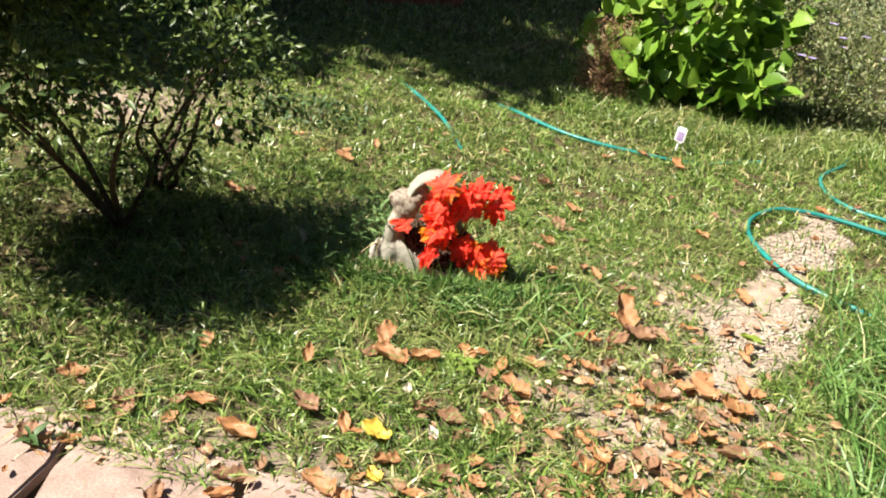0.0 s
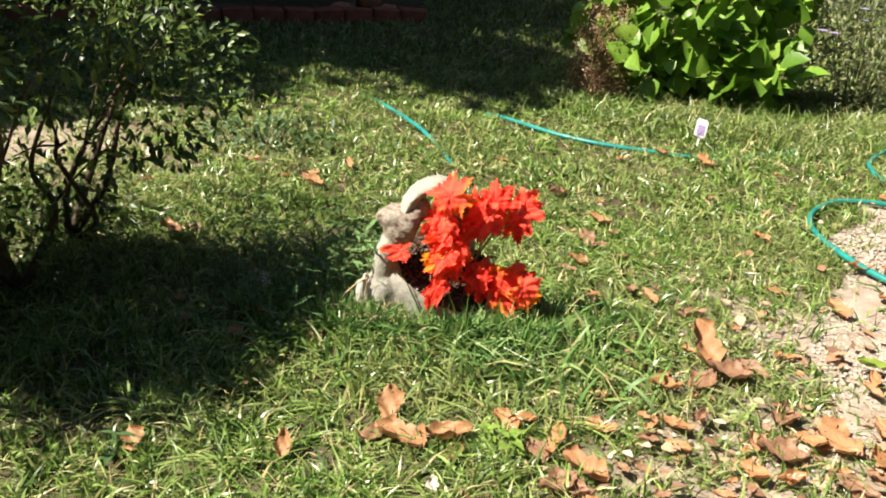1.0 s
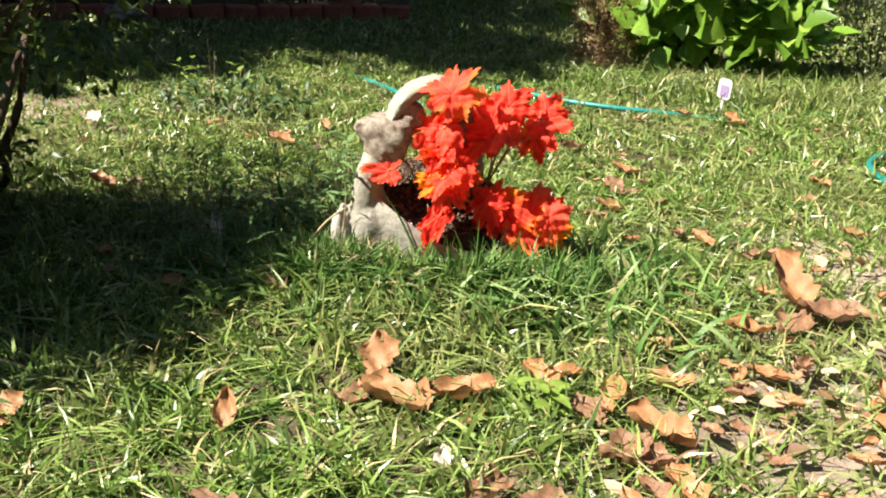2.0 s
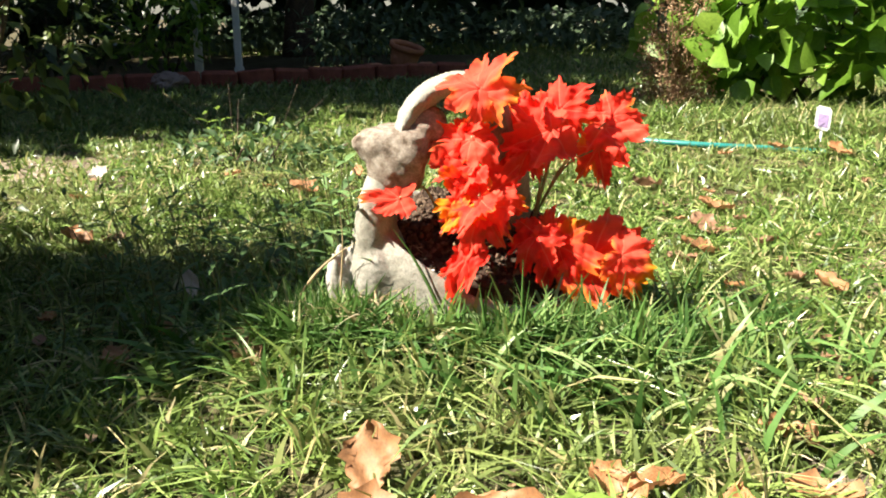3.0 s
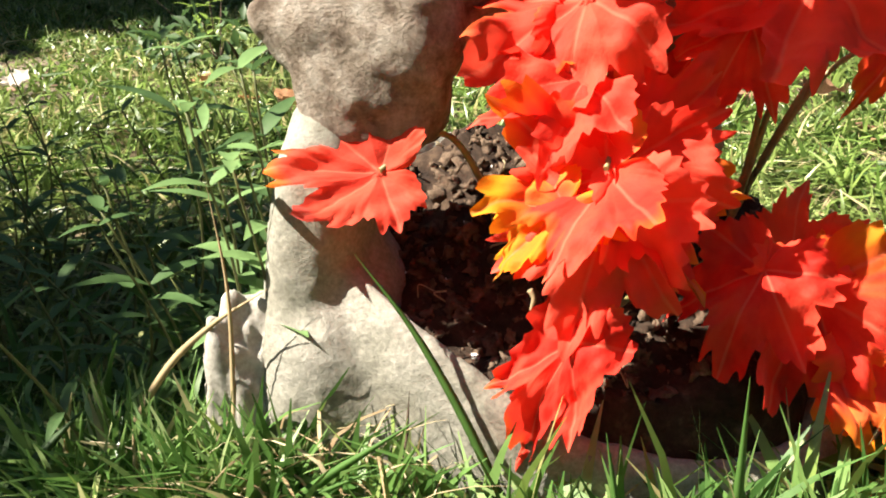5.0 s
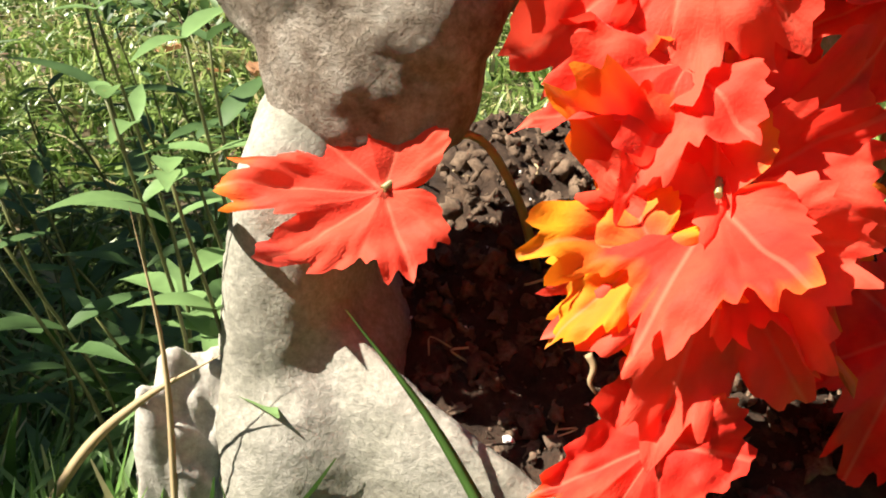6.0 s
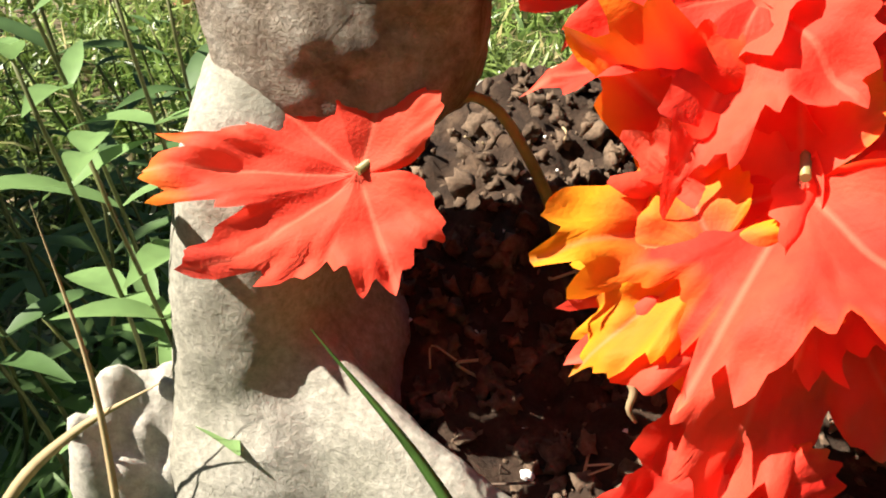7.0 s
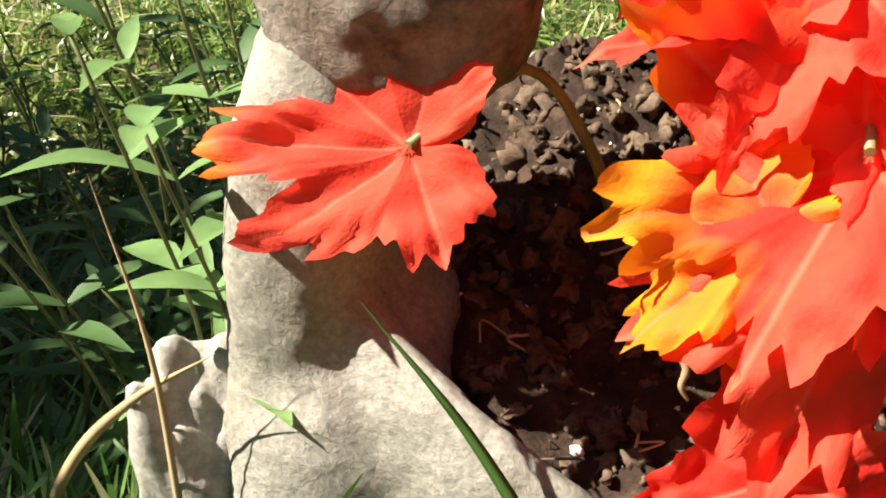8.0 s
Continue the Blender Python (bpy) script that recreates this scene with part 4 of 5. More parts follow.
def build_litter():
    """Crumbled bits of dead leaf, thick on the worn ground and along the flagstones."""
    def keep(x, y):
        heap = np.exp(-(((x - 0.80) / 0.34) ** 2 + ((y + 0.34) / 0.24) ** 2)) + 0.7 * np.exp(-(((x - 0.60) / 0.36) ** 2 + ((y + 0.66) / 0.18) ** 2))
        edge = 0.8 * np.exp(-((y + 0.93 + 0.05 * x) / 0.09) ** 2) + 0.35 * np.exp(-(((x - 0.88) / 0.3) ** 2 + ((y - 0.22) / 0.3) ** 2)) + 0.025
        return ~in_pot(x, y) & (rng.random(len(x)) < np.maximum(heap, edge) * (0.55 + 0.45 * wobble(x, y, 13, 0.7)))

    p = scatter(15000, -1.1, 1.6, -1.15, 1.5, keep)
    n = len(p)
    at = np.concatenate([p, rng.uniform(0.008, 0.022, (n, 1))], 1)
    a = rng.uniform(0, 6.28, n)
    size = 0.008 + 0.034 * rng.random(n) ** 2.2
    ob = part("leaf_litter", leaflets("leaf_litter", at, np.stack([np.cos(a), np.sin(a), rng.normal(0, 0.22, n)], 1), np.array([0, 0, 1.0]) + rng.normal(0, 0.35, (n, 3)), size, size * rng.uniform(0.35, 0.8, n), 0.12, 0.15, 3), LITTER)
    tagged(ob, "crumbled tan and brown leaf litter on worn ground", "leaf litter", kind="stuff")


build_litter()


def build_flagstones():
    path = new("pavement")
    tagged(path, "pinkish flagstone path with leaf litter at the lawn's edge", "path", kind="structure")
    r0 = random.Random(5)
    for row in range(3):
        x = -3.9 + 0.13 * row
        while x < 3.4:
            w, d = r0.uniform(0.26, 0.40), 0.27
            y = -0.875 - 0.285 * row - 0.03 * max(-1.9, min(1.3, x)) - d
            bm = bmesh.new()
            corners = [(0.012, 0.012), (w * 0.5, 0.0), (w - 0.012, 0.014), (w, d * 0.5), (w - 0.014, d - 0.01), (w * 0.45, d), (0.01, d - 0.014), (0.0, d * 0.5)]
            top = [bm.verts.new((x + a + r0.uniform(-0.012, 0.006), y + b + r0.uniform(-0.012, 0.006), 0.010 + r0.uniform(-0.002, 0.003))) for a, b in corners]
            face = bm.faces.new(top)
            out = bmesh.ops.extrude_face_region(bm, geom=[face])
            for v in out["geom"]:
                if isinstance(v, bmesh.types.BMVert):
                    v.co.z -= 0.035
            bmesh.ops.bevel(bm, geom=[e for e in bm.edges], offset=0.005, segments=2, affect="EDGES")
            bmesh.ops.recalc_face_normals(bm, faces=bm.faces)
            part("flagstone", bm, FLAG, path)
            x += w + 0.018


build_flagstones()


def build_plant_label():
    tag = new("plant_label")
    tag.matrix_world = pose(0.965, 1.80, 0.0, -22, 14, 10)
    tagged(tag, "white plastic plant label with a lilac flower picture", "plant label")
    for name, material, size, z, y in (("stake", LABEL, (0.010, 0.0012, 0.07), 0.020, 0), ("card", LABEL, (0.050, 0.0012, 0.075), 0.088, 0), ("printed_picture", LABEL_PICTURE, (0.034, 0.0006, 0.042), 0.080, -0.0012)):
        bm = bmesh.new()
        bmesh.ops.create_cube(bm, size=1.0)
        bmesh.ops.scale(bm, vec=size, verts=bm.verts)
        bmesh.ops.translate(bm, vec=(0, y, z), verts=bm.verts)
        if name == "stake":
            for v in bm.verts:
                if v.co.z < z:
                    v.co.x *= 0.2
        if name == "card":
            bmesh.ops.bevel(bm, geom=[e for e in bm.edges if abs(e.verts[0].co.y - e.verts[1].co.y) > 0.0005], offset=0.006, segments=3, affect="EDGES")
        made = part(name, bm, material, card if name == "printed_picture" else tag, "lilac flower picture" if name == "printed_picture" else "")
        card = made if name == "card" else None


build_plant_label()


# ---- weeds and single blades ----
def sprig(at, top, pairs, leaf, width, material, label, name="weed", category="weed", bend=0.02, seed=0):
    """An upright weed: a stem with pairs of pointed leaves, each a part."""
    r0 = np.random.default_rng(seed)
    at, top = Vector(at), Vector(top)
    base = new(name)
    base.location = at
    tagged(base, label, category)
    mid = at.lerp(top, 0.5) + Vector((bend, bend * 0.3, 0))
    line = smooth_line([at, mid, top], 6)
    ob = part("stem", tube([p - at for p in line], [0.0011 - 0.0005 * i / len(line) for i in range(len(line))], 6), STEM, base)
    for i in range(pairs):
        s = 0.25 + 0.75 * i / max(1, pairs - 1)
        p = np.array(line[min(len(line) - 1, int(s * (len(line) - 1)))] - at)
        a = i * 1.4 + seed
        for k in range(2):
            way = np.array([[math.cos(a + math.pi * k), math.sin(a + math.pi * k), r0.uniform(0.15, 0.8)]])
            size = leaf * r0.uniform(0.7, 1.1) * (0.7 if i == pairs - 1 else 1)
            part("leaf", leaflets("leaf", p[None], way, np.array([[0.05, 0.02, 1.0]]), np.array([size]), np.array([size * width]), 0.16, 0.3, 6), material, base)


WEED_LABEL = "dark green leafy weed growing in the shaded grass by the planter"
sprig((-0.115, 0.075, 0), (-0.082, 0.045, 0.185), 5, 0.040, 0.32, WEED, WEED_LABEL, seed=1)
sprig((-0.150, 0.110, 0), (-0.095, 0.095, 0.225), 6, 0.042, 0.30, WEED, WEED_LABEL, seed=2)
sprig((-0.135, 0.030, 0), (-0.150, 0.020, 0.170), 5, 0.038, 0.30, WEED, WEED_LABEL, seed=3)
sprig((-0.170, 0.080, 0), (-0.150, 0.100, 0.240), 6, 0.042, 0.28, WEED, WEED_LABEL, seed=4)
PALE_WEED = "pale green leafy sprig growing against the planter"
sprig((-0.100, 0.020, 0), (-0.066, -0.003, 0.204), 5, 0.034, 0.40, SPRIG, PALE_WEED, seed=31)
sprig((-0.105, 0.040, 0), (-0.072, 0.030, 0.238), 6, 0.038, 0.34, SPRIG, PALE_WEED, seed=32)
sprig((-0.120, 0.030, 0), (-0.092, 0.012, 0.222), 6, 0.036, 0.36, SPRIG, PALE_WEED, seed=33)
sprig((-0.130, 0.060, 0), (-0.108, 0.040, 0.245), 6, 0.034, 0.26, SPRIG, PALE_WEED, seed=34)
weeds = random.Random(8)
for i in range(64):
    x, y = weeds.uniform(-0.48, -0.11), weeds.uniform(-0.12, 0.34)
    sprig((x, y, 0), (x + weeds.uniform(-0.03, 0.04), y + weeds.uniform(-0.03, 0.03), weeds.uniform(0.08, 0.19)), weeds.randint(3, 5), weeds.uniform(0.026, 0.042), 0.24, WEED, WEED_LABEL, seed=20 + i)
for x, y in ((-0.86, 1.50), (-0.74, 1.56), (-0.66, 1.48), (-0.95, 1.62), (-0.52, 1.60)):
    sprig((x, y, 0), (x + 0.02, y, weeds.uniform(0.09, 0.14)), 4, 0.055, 0.28, LIME, "lime green leafy weed standing in the lawn", seed=int(x * -100))
sprig((0.251, -0.405, 0), (0.250, -0.400, 0.050), 4, 0.038, 0.55, LIME, "small lime green broad-leaved seedling in the lawn", "seedling", "weed", 0.004, 9)
sprig((0.215, -0.375, 0), (0.212, -0.380, 0.040), 3, 0.034, 0.55, LIME, "small lime green broad-leaved seedling in the lawn", "seedling", "weed", 0.004, 10)
sprig((0.238, 3.415, 0), (0.250, 3.40, 0.20), 4, 0.075, 0.4, LIME, "pale leafy seedling in shaded grass", "seedling", "weed", 0.01, 12)
sprig((-0.410, -0.530, 0), (-0.395, -0.520, 0.045), 2, 0.060, 0.30, WEED, "grey-green rosette weed at the shadow's edge", "rosette_weed", "weed", 0.004, 5)
sprig((-0.560, -0.960, 0.01), (-0.555, -0.955, 0.035), 3, 0.050, 0.35, WEED, "grey-green rosette weed between flagstones", "rosette_weed", "weed", 0.004, 6)


def single_blade(points, width, material, name, label, flat=(0.6, -0.5, 0.6)):
    line = smooth_line(points, 6)
    bm, rows = bmesh.new(), []
    for i, p in enumerate(line):
        s = i / (len(line) - 1)
        d = (line[min(i + 1, len(line) - 1)] - line[max(i - 1, 0)]).normalized()
        side = d.cross(Vector(flat)).normalized()
        deep = d.cross(side)
        half = width * 0.5 * (1 - s ** 2.2 * 0.93) * (0.7 + 0.3 * math.sin(math.pi * s))
        rows.append([bm.verts.new(p + side * half), bm.verts.new(p - deep * half * 0.35), bm.verts.new(p - side * half), bm.verts.new(p + deep * half * 0.12)])
    for a, b in zip(rows, rows[1:]):
        for k in range(4):
            bm.faces.new((a[k], a[(k + 1) % 4], b[(k + 1) % 4], b[k])).smooth = True
    return tagged(part(name, bm, material), label, "grass")


single_blade([(0.072, -0.030, 0.0), (0.050, -0.026, 0.070), (0.020, -0.020, 0.130), (-0.008, -0.018, 0.170)], 0.0052, TALL, "grass_blade", "broad green grass blade leaning across the planter", (0.2, -0.9, 0.3))
single_blade([(-0.150, -0.012, 0.040), (-0.110, -0.016, 0.100), (-0.080, -0.018, 0.130), (-0.048, -0.020, 0.152)], 0.0044, STRAW, "straw_stalk", "dry yellow straw stalk leaning against the planter", (0.2, -0.9, 0.4))
single_blade([(-0.080, -0.022, 0.0), (-0.072, -0.020, 0.090), (-0.067, -0.020, 0.150), (-0.069, -0.022, 0.200)], 0.0028, STRAW, "straw_stalk", "thin dry orange stalk standing in the grass", (0.2, -0.9, 0.4))
single_blade([(-0.185, -0.090, 0.0), (-0.175, -0.075, 0.040), (-0.158, -0.055, 0.072), (-0.140, -0.035, 0.092)], 0.0110, WEED, "grass_blade", "pale broad grass blade in the shadow's edge", (0.3, -0.8, 0.5))
single_blade([(-0.112, -0.055, 0.030), (-0.110, -0.050, 0.060), (-0.108, -0.047, 0.092)], 0.0050, STRAW, "straw_stalk", "short pale broken straw stub standing in grass", (0.2, -0.9, 0.4))
single_blade([(0.008, -0.030, 0.0), (0.009, -0.022, 0.060), (0.012, -0.016, 0.104)], 0.0040, BARK, "dead_stalk", "short dark withered stalk before the planter", (0.2, -0.9, 0.4))
for i, (x, y, tx, ty, tz, w) in enumerate(((0.150, -0.085, 0.158, -0.078, 0.128, 0.005), (0.120, -0.090, 0.080, -0.070, 0.105, 0.005), (0.255, -0.030, 0.265, -0.028, 0.130, 0.004), (0.200, -0.080, 0.275, -0.060, 0.085, 0.006),
                                           (0.040, -0.080, 0.030, -0.070, 0.080, 0.005), (0.330, 0.060, 0.375, 0.070, 0.140, 0.006), (0.170, -0.050, 0.120, -0.080, 0.095, 0.005), (-0.040, -0.060, 0.020, -0.050, 0.060, 0.007),
                                           (-0.060, -0.052, 0.024, -0.050, 0.112, 0.008), (-0.075, -0.050, 0.010, -0.055, 0.092, 0.006), (0.149, -0.055, 0.149, -0.050, 0.143, 0.007), (0.110, -0.055, 0.099, -0.050, 0.114, 0.006), (0.168, -0.050, 0.139, -0.052, 0.122, 0.005), (0.160, -0.070, 0.205, -0.060, 0.110, 0.007), (0.060, -0.062, 0.062, -0.050, 0.098, 0.006), (0.090, -0.058, 0.075, -0.060, 0.086, 0.007))):
    single_blade([(x, y, 0), (x + (tx - x) * 0.3, y + (ty - y) * 0.3, tz * 0.55), (tx, ty, tz)], w, TALL, "grass_blade", "long green grass blade beside the planter", (0.4, -0.8, 0.3))


# ---- shrubs ----
def crown_points(r0, n, centre, radii, hollow=0.45):
    d = unit(r0.normal(0, 1, (n, 3)))
    r = (hollow + (1 - hollow) * r0.random(n) ** 0.6)[:, None]
    clump = 1 + 0.28 * np.sin(d[:, :1] * 5 + d[:, 1:2] * 4) * np.sin(d[:, 2:] * 6 + d[:, :1] * 3)
    return np.array(centre) + d * r * clump * np.array(radii), d


def twigs(base, ends, r, seed, parent, origin, wander=0.05):
    r0 = random.Random(seed)
    for e in ends:
        a, b = Vector(base), Vector(e)
        mid = a.lerp(b, 0.35) + Vector([r0.uniform(-wander, wander) for _ in range(3)])
        mid2 = a.lerp(b, 0.7) + Vector([r0.uniform(-wander, wander) for _ in range(3)])
        line = smooth_line([a, mid, mid2, b], 7)
        part("stem", tube([p - origin for p in line], [r * (1 - 0.75 * i / len(line)) for i in range(len(line))], 7), BARK, parent)
        for k in range(3):
            s = line[r0.randrange(8, len(line) - 3)]
            tip = s + (b - a).normalized() * r0.uniform(0.08, 0.2) + Vector([r0.uniform(-0.14, 0.14) for _ in range(3)])
            part("twig", tube([p - origin for p in smooth_line([s, s.lerp(tip, 0.5) + Vector((0, 0, 0.01)), tip], 4)], [r * 0.35, r * 0.3, r * 0.3, r * 0.25, r * 0.25, r * 0.2, r * 0.2, r * 0.15, r * 0.1], 5), BARK, parent)


def build_shrub(base, stems, clumps, leaf, material, label, seed, name="shrub", stem_radius=0.011, shape=0.5, sunward=(-0.15, -0.1, 1.0), loose=0.55):
    origin = Vector(base)
    shrub = new(name)
    shrub.location = origin
    tagged(shrub, label, "shrub")
    twigs(origin, stems, stem_radius, seed, shrub, origin)
    r0 = np.random.default_rng(seed)
    at, way = [], []
    for centre, radii, n in clumps:
        p, d = crown_points(r0, n, centre, radii)
        at.append(p)
        way.append(d)
    at, way = np.concatenate(at), np.concatenate(way)
    n = len(at)
    size = leaf * r0.uniform(0.6, 1.25, n)
    up = np.array(sunward) + r0.normal(0, loose, (n, 3))
    part("crown", leaflets("crown", at - np.array(origin), way * 0.6 + r0.normal(0, 0.6, (n, 3)), up, size, size * shape, 0.2, 0.25, 3 if leaf > 0.04 else 2), material, shrub)
    return shrub


DARK_SHRUB = "dark multi-stemmed shrub with small glossy leaves at the lawn's side"
# Clumps at x -1.20 and -1.60: added, mostly unseen, to cast the lawn's shadow.
build_shrub((-0.86, 0.02, 0), [(-1.15, -0.05, 0.60), (-0.74, -0.30, 0.56), (-1.25, -0.25, 0.55), (-0.76, 0.06, 0.46), (-1.05, -0.35, 0.50)],
            [((-1.20, -0.28, 0.84), (0.38, 0.37, 0.20), 16500), ((-1.20, -0.56, 0.84), (0.34, 0.20, 0.14), 1100), ((-0.84, -0.14, 0.86), (0.15, 0.15, 0.10), 1500), ((-1.02, -0.20, 0.58), (0.34, 0.34, 0.17), 1700), ((-1.00, 0.04, 0.76), (0.34, 0.24, 0.10), 560), ((-1.10, 0.00, 0.40), (0.26, 0.26, 0.12), 350), ((-0.72, -0.26, 0.57), (0.16, 0.20, 0.12), 300), ((-0.56, -0.04, 0.60), (0.10, 0.10, 0.08), 80), ((-0.70, -0.04, 0.34), (0.15, 0.14, 0.10), 110), ((-0.94, -0.30, 0.40), (0.22, 0.16, 0.08), 160), ((-0.80, 0.06, 0.14), (0.16, 0.16, 0.08), 160), ((-1.08, -0.66, 0.54), (0.30, 0.20, 0.14), 500), ((-0.82, -0.52, 0.56), (0.24, 0.18, 0.11), 160), ((-1.60, -0.05, 0.74), (0.34, 0.52, 0.24), 3400)], 0.028, SHRUB, DARK_SHRUB, 1)
build_shrub((-0.90, 0.32, 0), [(-0.78, 0.13, 0.33), (-0.66, 0.31, 0.50), (-0.62, 0.20, 0.52), (-0.80, 0.50, 0.60)],
            [((-0.78, 0.42, 0.66), (0.22, 0.22, 0.11), 300), ((-0.64, 0.22, 0.57), (0.13, 0.18, 0.10), 420), ((-1.05, 0.42, 0.70), (0.22, 0.22, 0.12), 220), ((-0.42, 0.08, 0.48), (0.09, 0.06, 0.05), 46), ((-0.62, 0.20, 0.37), (0.15, 0.14, 0.11), 240), ((-0.52, 0.40, 0.50), (0.10, 0.10, 0.08), 120), ((-0.90, 0.36, 0.12), (0.16, 0.14, 0.07), 130)], 0.030, SHRUB, DARK_SHRUB, 2)
build_shrub((-0.66, 1.30, 0), [(-0.60, 1.28, 0.08), (-0.75, 1.32, 0.09)],
            [((-0.66, 1.28, 0.05), (0.26, 0.12, 0.06), 260)], 0.032, WEED, "low leafy clump in the lawn by tree shade", 3, "leafy_clump", 0.004)

build_shrub((1.05, 2.66, 0), [(0.83, 2.58, 0.45), (1.23, 2.58, 0.50), (1.08, 2.72, 0.65), (1.38, 2.68, 0.45)],
            [((1.04, 2.72, 0.46), (0.50, 0.34, 0.40), 620), ((0.84, 2.48, 0.24), (0.18, 0.12, 0.14), 34), ((1.30, 2.48, 0.22), (0.24, 0.14, 0.12), 60)], 0.108, BROAD, "broad-leaved bush with sunlit lime green leaves behind the lawn", 4, "broadleaf_bush", 0.010, 0.95, (-0.5, -0.45, 0.75), 0.38)


def build_seed_plant(base, label, seed):
    origin, r0 = Vector(base), np.random.default_rng(seed)
    plant = new("dried_flower_clump")
    plant.location = origin
    tagged(plant, label, "plant")
    pick = random.Random(seed)
    ends = [(pick.uniform(-0.11, 0.15), pick.uniform(-0.10, 0.10), pick.uniform(0.18, 0.46)) for _ in range(20)]
    for e in ends:
        part("stem", tube(smooth_line([(e[0] * 0.2, e[1] * 0.2, 0), (e[0] * 0.5, e[1] * 0.5, e[2] * 0.6), e], 4), 0.0022, 5), SEED, plant)
    at = np.concatenate([np.array(e) * np.array([1, 1, s]) + r0.normal(0, 0.022, (55, 3)) for e in ends for s in (1.0, 0.7, 0.4, 0.2)])
    n = len(at)
    tagged(part("seed_head", leaflets("seed_head", at, r0.normal(0, 1, (n, 3)), r0.normal(0, 1, (n, 3)), r0.uniform(0.008, 0.02, n), r0.uniform(0.004, 0.010, n), 0.3, 0.2, 2), SEED, plant), kind="stuff")


build_seed_plant((0.60, 2.50, 0), "withered brown flower clump before the broad-leaved bush", 3)


def build_aster(base, label, seed, blooms):
    origin, r0 = Vector(base), np.random.default_rng(seed)
    plant = new("flowering_plant")
    plant.location = origin
    tagged(plant, label, "plant")
    pick = random.Random(seed)
    for i in range(34):
        e = (pick.uniform(-0.35, 0.40), pick.uniform(-0.2, 0.25), pick.uniform(0.3, 0.75))
        part("stem", tube(smooth_line([(e[0] * 0.2, e[1] * 0.2, 0), (e[0] * 0.5, e[1] * 0.5, e[2] * 0.6), e], 4), 0.002, 5), STEM, plant)
    n = 7000
    at = np.stack([r0.uniform(-0.4, 0.45, n), r0.uniform(-0.22, 0.28, n), 0.75 * r0.random(n) ** 0.8], 1)
    part("foliage", leaflets("foliage", at, r0.normal(0, 1, (n, 3)) + np.array([0, 0, 0.7]), r0.normal(0, 1, (n, 3)), r0.uniform(0.018, 0.05, n), r0.uniform(0.006, 0.013, n), 0.2, 0.2, 2), GREYLEAF, plant)
    for x, y, z in blooms:
        k = 18
        a = np.linspace(0, 2 * math.pi, k, endpoint=False)
        way = np.stack([np.cos(a), np.sin(a), np.full(k, 0.25)], 1)
        part("flower", leaflets("flower", np.tile(np.array([[x, y, z]]) - np.array(base), (k, 1)), way, np.tile([[0, 0, 1.0]], (k, 1)), np.full(k, 0.028), np.full(k, 0.008), 0.1, 0.2, 3), LILAC, plant, "lilac daisy flower")


build_aster((1.92, 2.85, 0), "grey-green feathery plant with lilac daisy flowers", 2,
            [(1.56, 2.43, 0.43), (1.62, 2.45, 0.42), (1.78, 2.60, 0.52), (1.90, 2.62, 0.54), (1.82, 2.68, 0.46), (2.02, 2.70, 0.57), (1.72, 2.62, 0.58), (2.05, 2.65, 0.44)])


# ---- planting bed and distance ----
def build_edging():
    edge = new("brick_edging")
    tagged(edge, "row of old red bricks edging a shaded planting bed", "edging", kind="structure")
    a, b = Vector((-2.75, 3.25, 0)), Vector((-0.60, 4.55, 0))
    way = (b - a).normalized()
    turn = math.atan2(way.y, way.x)
    r0 = random.Random(3)
    shared = []
    for k in range(4):
        bm = bmesh.new()
        bmesh.ops.create_cube(bm, size=1.0)
        bmesh.ops.scale(bm, vec=(0.198, 0.095, 0.13), verts=bm.verts)
        bmesh.ops.bevel(bm, geom=list(bm.edges), offset=0.008 + 0.002 * k, segments=1, affect="EDGES")
        me = bpy.data.meshes.new("brick")
        bm.to_mesh(me)
        bm.free()
        me.materials.append(BRICK)
        shared.append(me)
    d = 0.0
    while d < (b - a).length:
        p = a + way * (d + 0.1)
        brick = new("brick", shared[r0.randrange(4)])
        brick.parent = edge
        brick.matrix_local = pose(p.x, p.y, 0.030, r0.uniform(-6, 6), r0.uniform(-4, 4), math.degrees(turn) + r0.uniform(-3, 3))
        d += 0.207


build_edging()


def build_post(x, y, lean):
    post = new("white_post")
    post.matrix_world = pose(x, y, 0, 0, lean, 10)
    tagged(post, "white painted wooden post standing in the shaded bed", "post")
    for name, size, z in (("shaft", (0.045, 0.045, 0.90), 0.45), ("foot", (0.06, 0.06, 0.05), 0.025)):
        bm = bmesh.new()
        bmesh.ops.create_cube(bm, size=1.0)
        bmesh.ops.scale(bm, vec=size, verts=bm.verts)
        bmesh.ops.bevel(bm, geom=list(bm.edges), offset=0.005, segments=2, affect="EDGES")
        bmesh.ops.translate(bm, vec=(0, 0, z), verts=bm.verts)
        part(name, bm, WHITE, post)


build_post(-2.06, 4.22, 1)
build_post(-2.08, 4.95, 0)


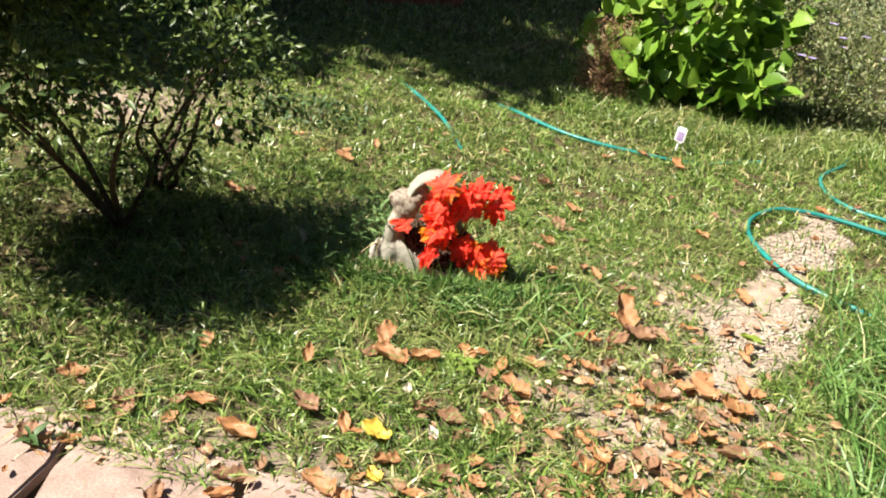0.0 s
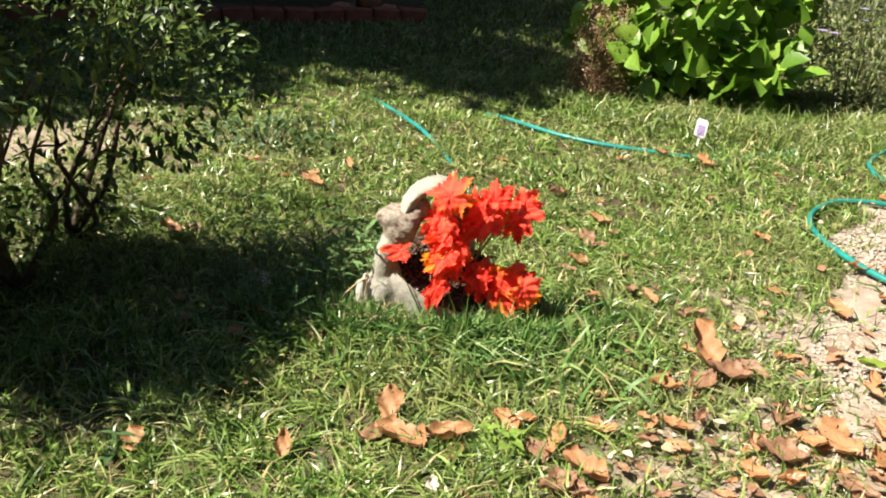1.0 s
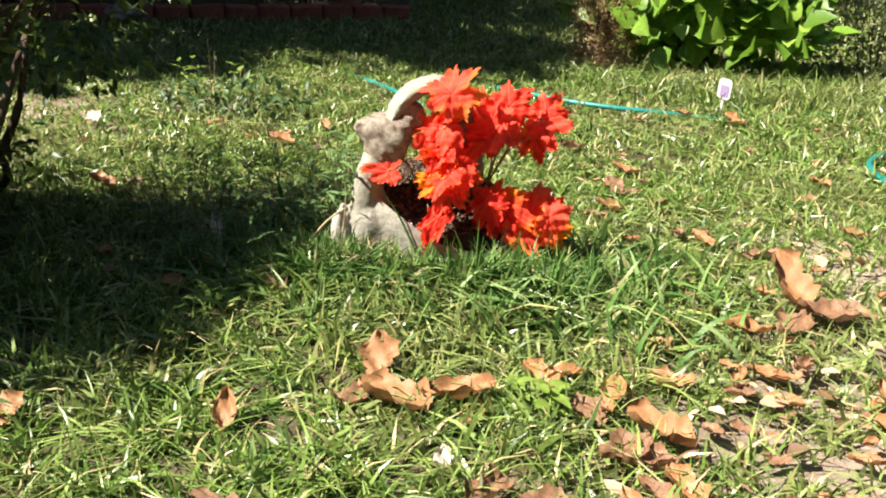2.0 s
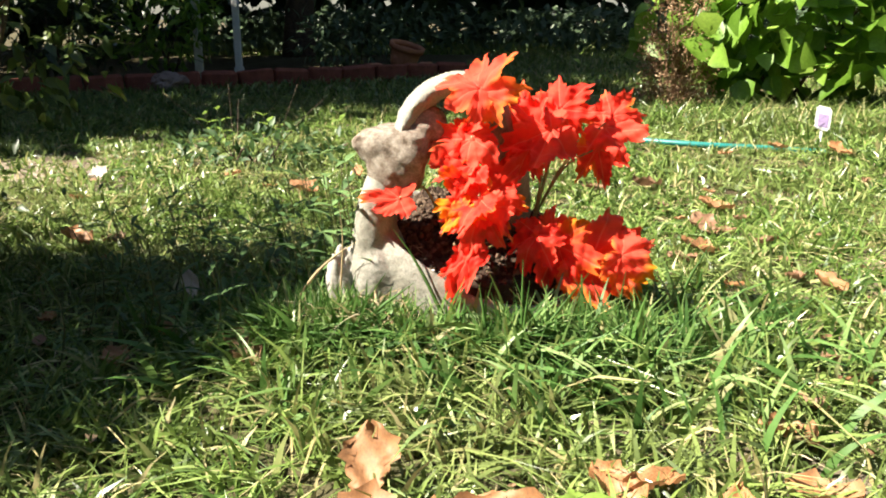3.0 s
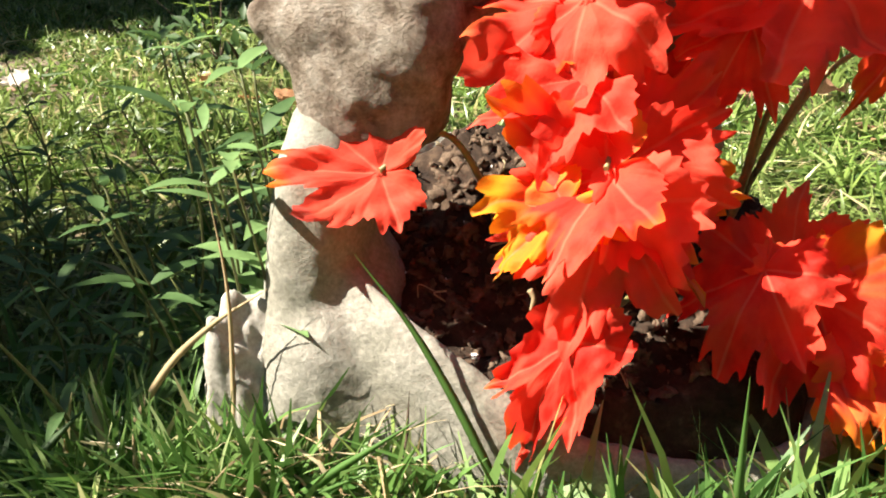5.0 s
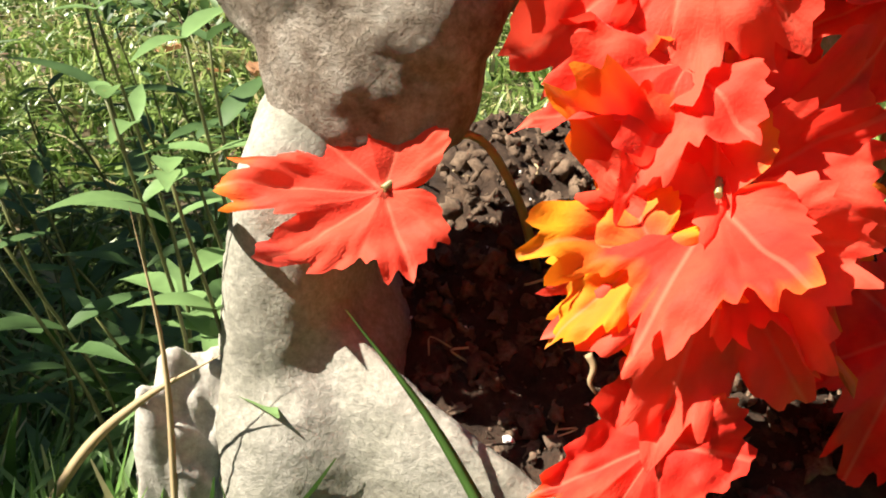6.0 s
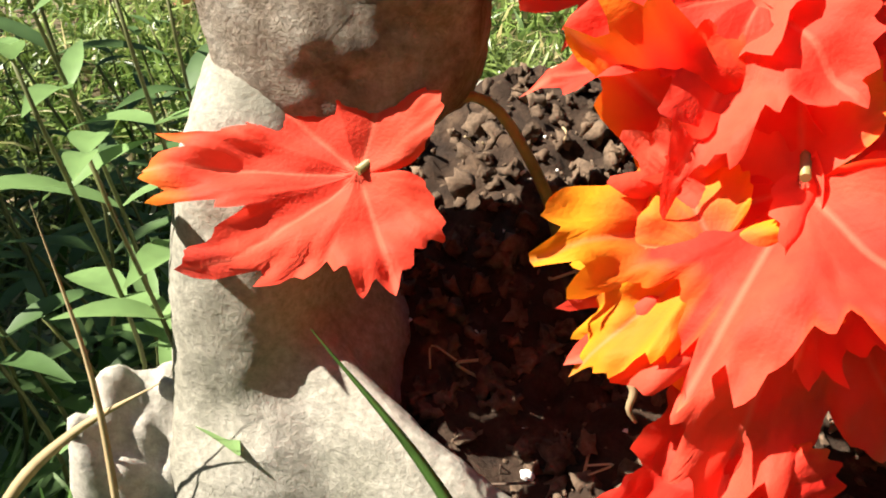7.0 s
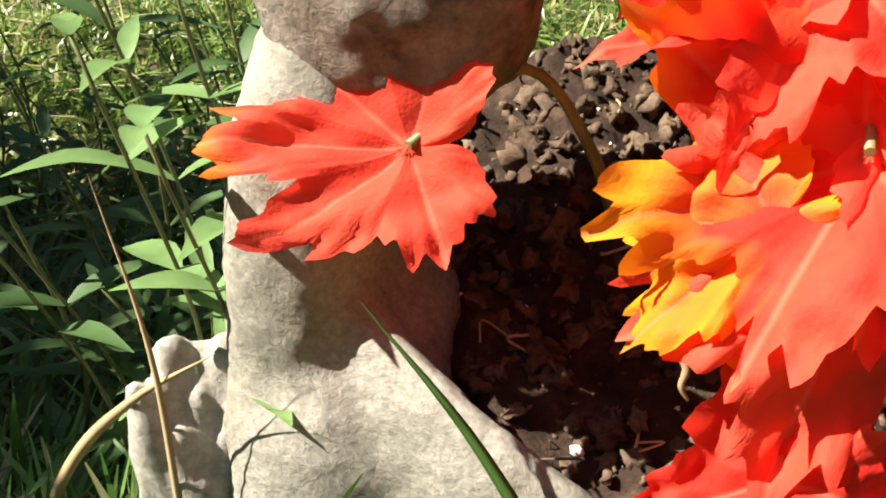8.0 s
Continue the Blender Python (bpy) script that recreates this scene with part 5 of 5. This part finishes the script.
def build_pot(x, y, tilt):
    pot = new("terracotta_pot")
    pot.matrix_world = pose(x, y, 0.02, tilt, 12, 30)
    tagged(pot, "terracotta pot tilted among shards in the shaded bed", "pot")
    for name, profile in (("body", [(0.0, 0.0), (0.075, 0.0), (0.105, 0.15), (0.095, 0.15), (0.068, 0.012), (0.0, 0.012)]), ("rim", [(0.108, 0.15), (0.118, 0.15), (0.120, 0.185), (0.104, 0.185), (0.098, 0.15), (0.108, 0.15)])):
        bm = bmesh.new()
        rings = [[bm.verts.new((r * math.cos(k * math.pi / 12), r * math.sin(k * math.pi / 12), z)) for k in range(24)] for r, z in profile]
        for p, q in zip(rings, rings[1:]):
            for k in range(24):
                bm.faces.new((p[k], p[(k + 1) % 24], q[(k + 1) % 24], q[k])).smooth = True
        bmesh.ops.remove_doubles(bm, verts=bm.verts, dist=0.0005)
        part(name, bm, CLAY, pot)


build_pot(-0.92, 4.88, 14)
build_rock((-0.72, 4.72, 0), (0.10, 0.07, 0.05), 7, CLAY, "broken terracotta shard in the planting bed")
build_rock((-1.05, 4.62, 0), (0.09, 0.06, 0.05), 9, CLAY, "broken terracotta shard in the planting bed")
build_rock((-1.98, 3.62, 0), (0.13, 0.07, 0.055), 11, FLAG, "flat pinkish stone by the brick edging")

build_shrub((-2.25, 4.25, 0), [(-2.20, 4.20, 0.40), (-2.40, 4.30, 0.45), (-2.05, 4.15, 0.35)], [((-2.25, 4.15, 0.36), (0.34, 0.28, 0.26), 420), ((-2.0, 4.1, 0.46), (0.14, 0.14, 0.12), 90)], 0.075, BROAD, "leafy shrub catching sun in the shaded bed", 14, "bed_shrub", 0.009, 0.4)
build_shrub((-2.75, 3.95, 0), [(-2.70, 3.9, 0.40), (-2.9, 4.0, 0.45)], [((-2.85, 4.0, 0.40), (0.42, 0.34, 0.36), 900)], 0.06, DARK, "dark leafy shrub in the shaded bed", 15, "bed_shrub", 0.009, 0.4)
build_shrub((-1.35, 5.6, 0), [(-1.3, 5.5, 0.30), (-1.5, 5.6, 0.35)], [((-1.4, 5.6, 0.25), (0.50, 0.36, 0.24), 500)], 0.075, IVY, "low leafy plants in the shaded bed", 16, "bed_plant", 0.006, 0.35)


def build_cover():
    p = scatter(9000, -3.5, 6.5, 7.4, 9.6, lambda x, y: rng.random(len(x)) < 0.5 + 0.5 * wobble(x, y, 1.7))
    n = len(p)
    at = np.concatenate([p, rng.uniform(0.05, 0.42, (n, 1))], 1)
    ob = part("ground_cover", leaflets("ground_cover", at, rng.normal(0, 1, (n, 3)), np.array([-0.2, -0.2, 1]) + rng.normal(0, 0.4, (n, 3)), rng.uniform(0.07, 0.16, n), rng.uniform(0.04, 0.08, n), 0.2, 0.3, 2), IVY)
    tagged(ob, "band of leafy ground cover beyond the lawn", "ground cover", kind="stuff")


build_cover()


def build_hedge():
    n = 52000
    a = rng.uniform(-1, 1, n) * math.pi
    r = 11 + 0.9 * rng.normal(0, 1, n) + 0.7 * np.sin(a * 9)
    at = np.stack([r * np.sin(a), 1.0 + r * np.cos(a), 8.0 * rng.random(n) ** 0.95], 1)
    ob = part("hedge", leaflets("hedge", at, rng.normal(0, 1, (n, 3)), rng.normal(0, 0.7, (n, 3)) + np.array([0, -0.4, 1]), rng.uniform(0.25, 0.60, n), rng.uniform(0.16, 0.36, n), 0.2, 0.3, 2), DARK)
    tagged(ob, "dark wall of dense tree foliage closing the garden", "hedge", kind="stuff")


build_hedge()


def build_tree(x, y, height, crown, n, seed, leaf=0.16, trunk=0.14):
    """A tapered trunk with limbs and a crown of many leaves in clumps."""
    r0, pick = np.random.default_rng(seed), random.Random(seed)
    tree = new("tree")
    tree.location = (x, y, 0)
    tagged(tree, "leafy garden tree whose crown shades the lawn", "tree")
    line = smooth_line([(0, 0, -0.05), (0.05, 0.02, height * 0.3), (0.0, 0.08, height * 0.65), (0.05, 0, height)], 6)
    part("trunk", tube(line, [trunk * (1.25 - 0.95 * (i / (len(line) - 1)) ** 0.7) for i in range(len(line))], 14), BARK, tree)
    at = []
    for i in range(15):
        a, s = i * 2.4, pick.uniform(0.5, 1.0)
        start = Vector((0.02, 0.04, height * pick.uniform(0.5, 0.9)))
        tip = Vector((crown * s * math.cos(a), crown * s * math.sin(a), height + crown * pick.uniform(-0.35, 0.7)))
        part("limb", tube(smooth_line([start, start.lerp(tip, 0.5) + Vector((0, 0, 0.15)), tip], 5), [trunk * 0.4 * (1 - 0.08 * k) for k in range(11)], 7), BARK, tree)
        p, d = crown_points(r0, n // 15, tip, np.array([0.5, 0.5, 0.34]) * crown, 0.1)
        at.append(p)
    at = np.concatenate(at)
    m = len(at)
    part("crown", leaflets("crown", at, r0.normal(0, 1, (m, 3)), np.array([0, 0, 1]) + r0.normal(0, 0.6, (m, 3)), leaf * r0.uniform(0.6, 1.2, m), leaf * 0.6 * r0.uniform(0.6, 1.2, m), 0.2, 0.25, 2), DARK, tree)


# The first two stand out of view, added to cast the back lawn's shade.
build_tree(-3.75, 2.45, 2.8, 1.5, 14000, 1)
build_tree(-4.4, 4.6, 3.4, 1.85, 26000, 2)
build_tree(-2.4, 7.4, 3.3, 1.9, 9000, 3)
build_tree(1.2, 10.2, 3.4, 2.0, 8000, 4)
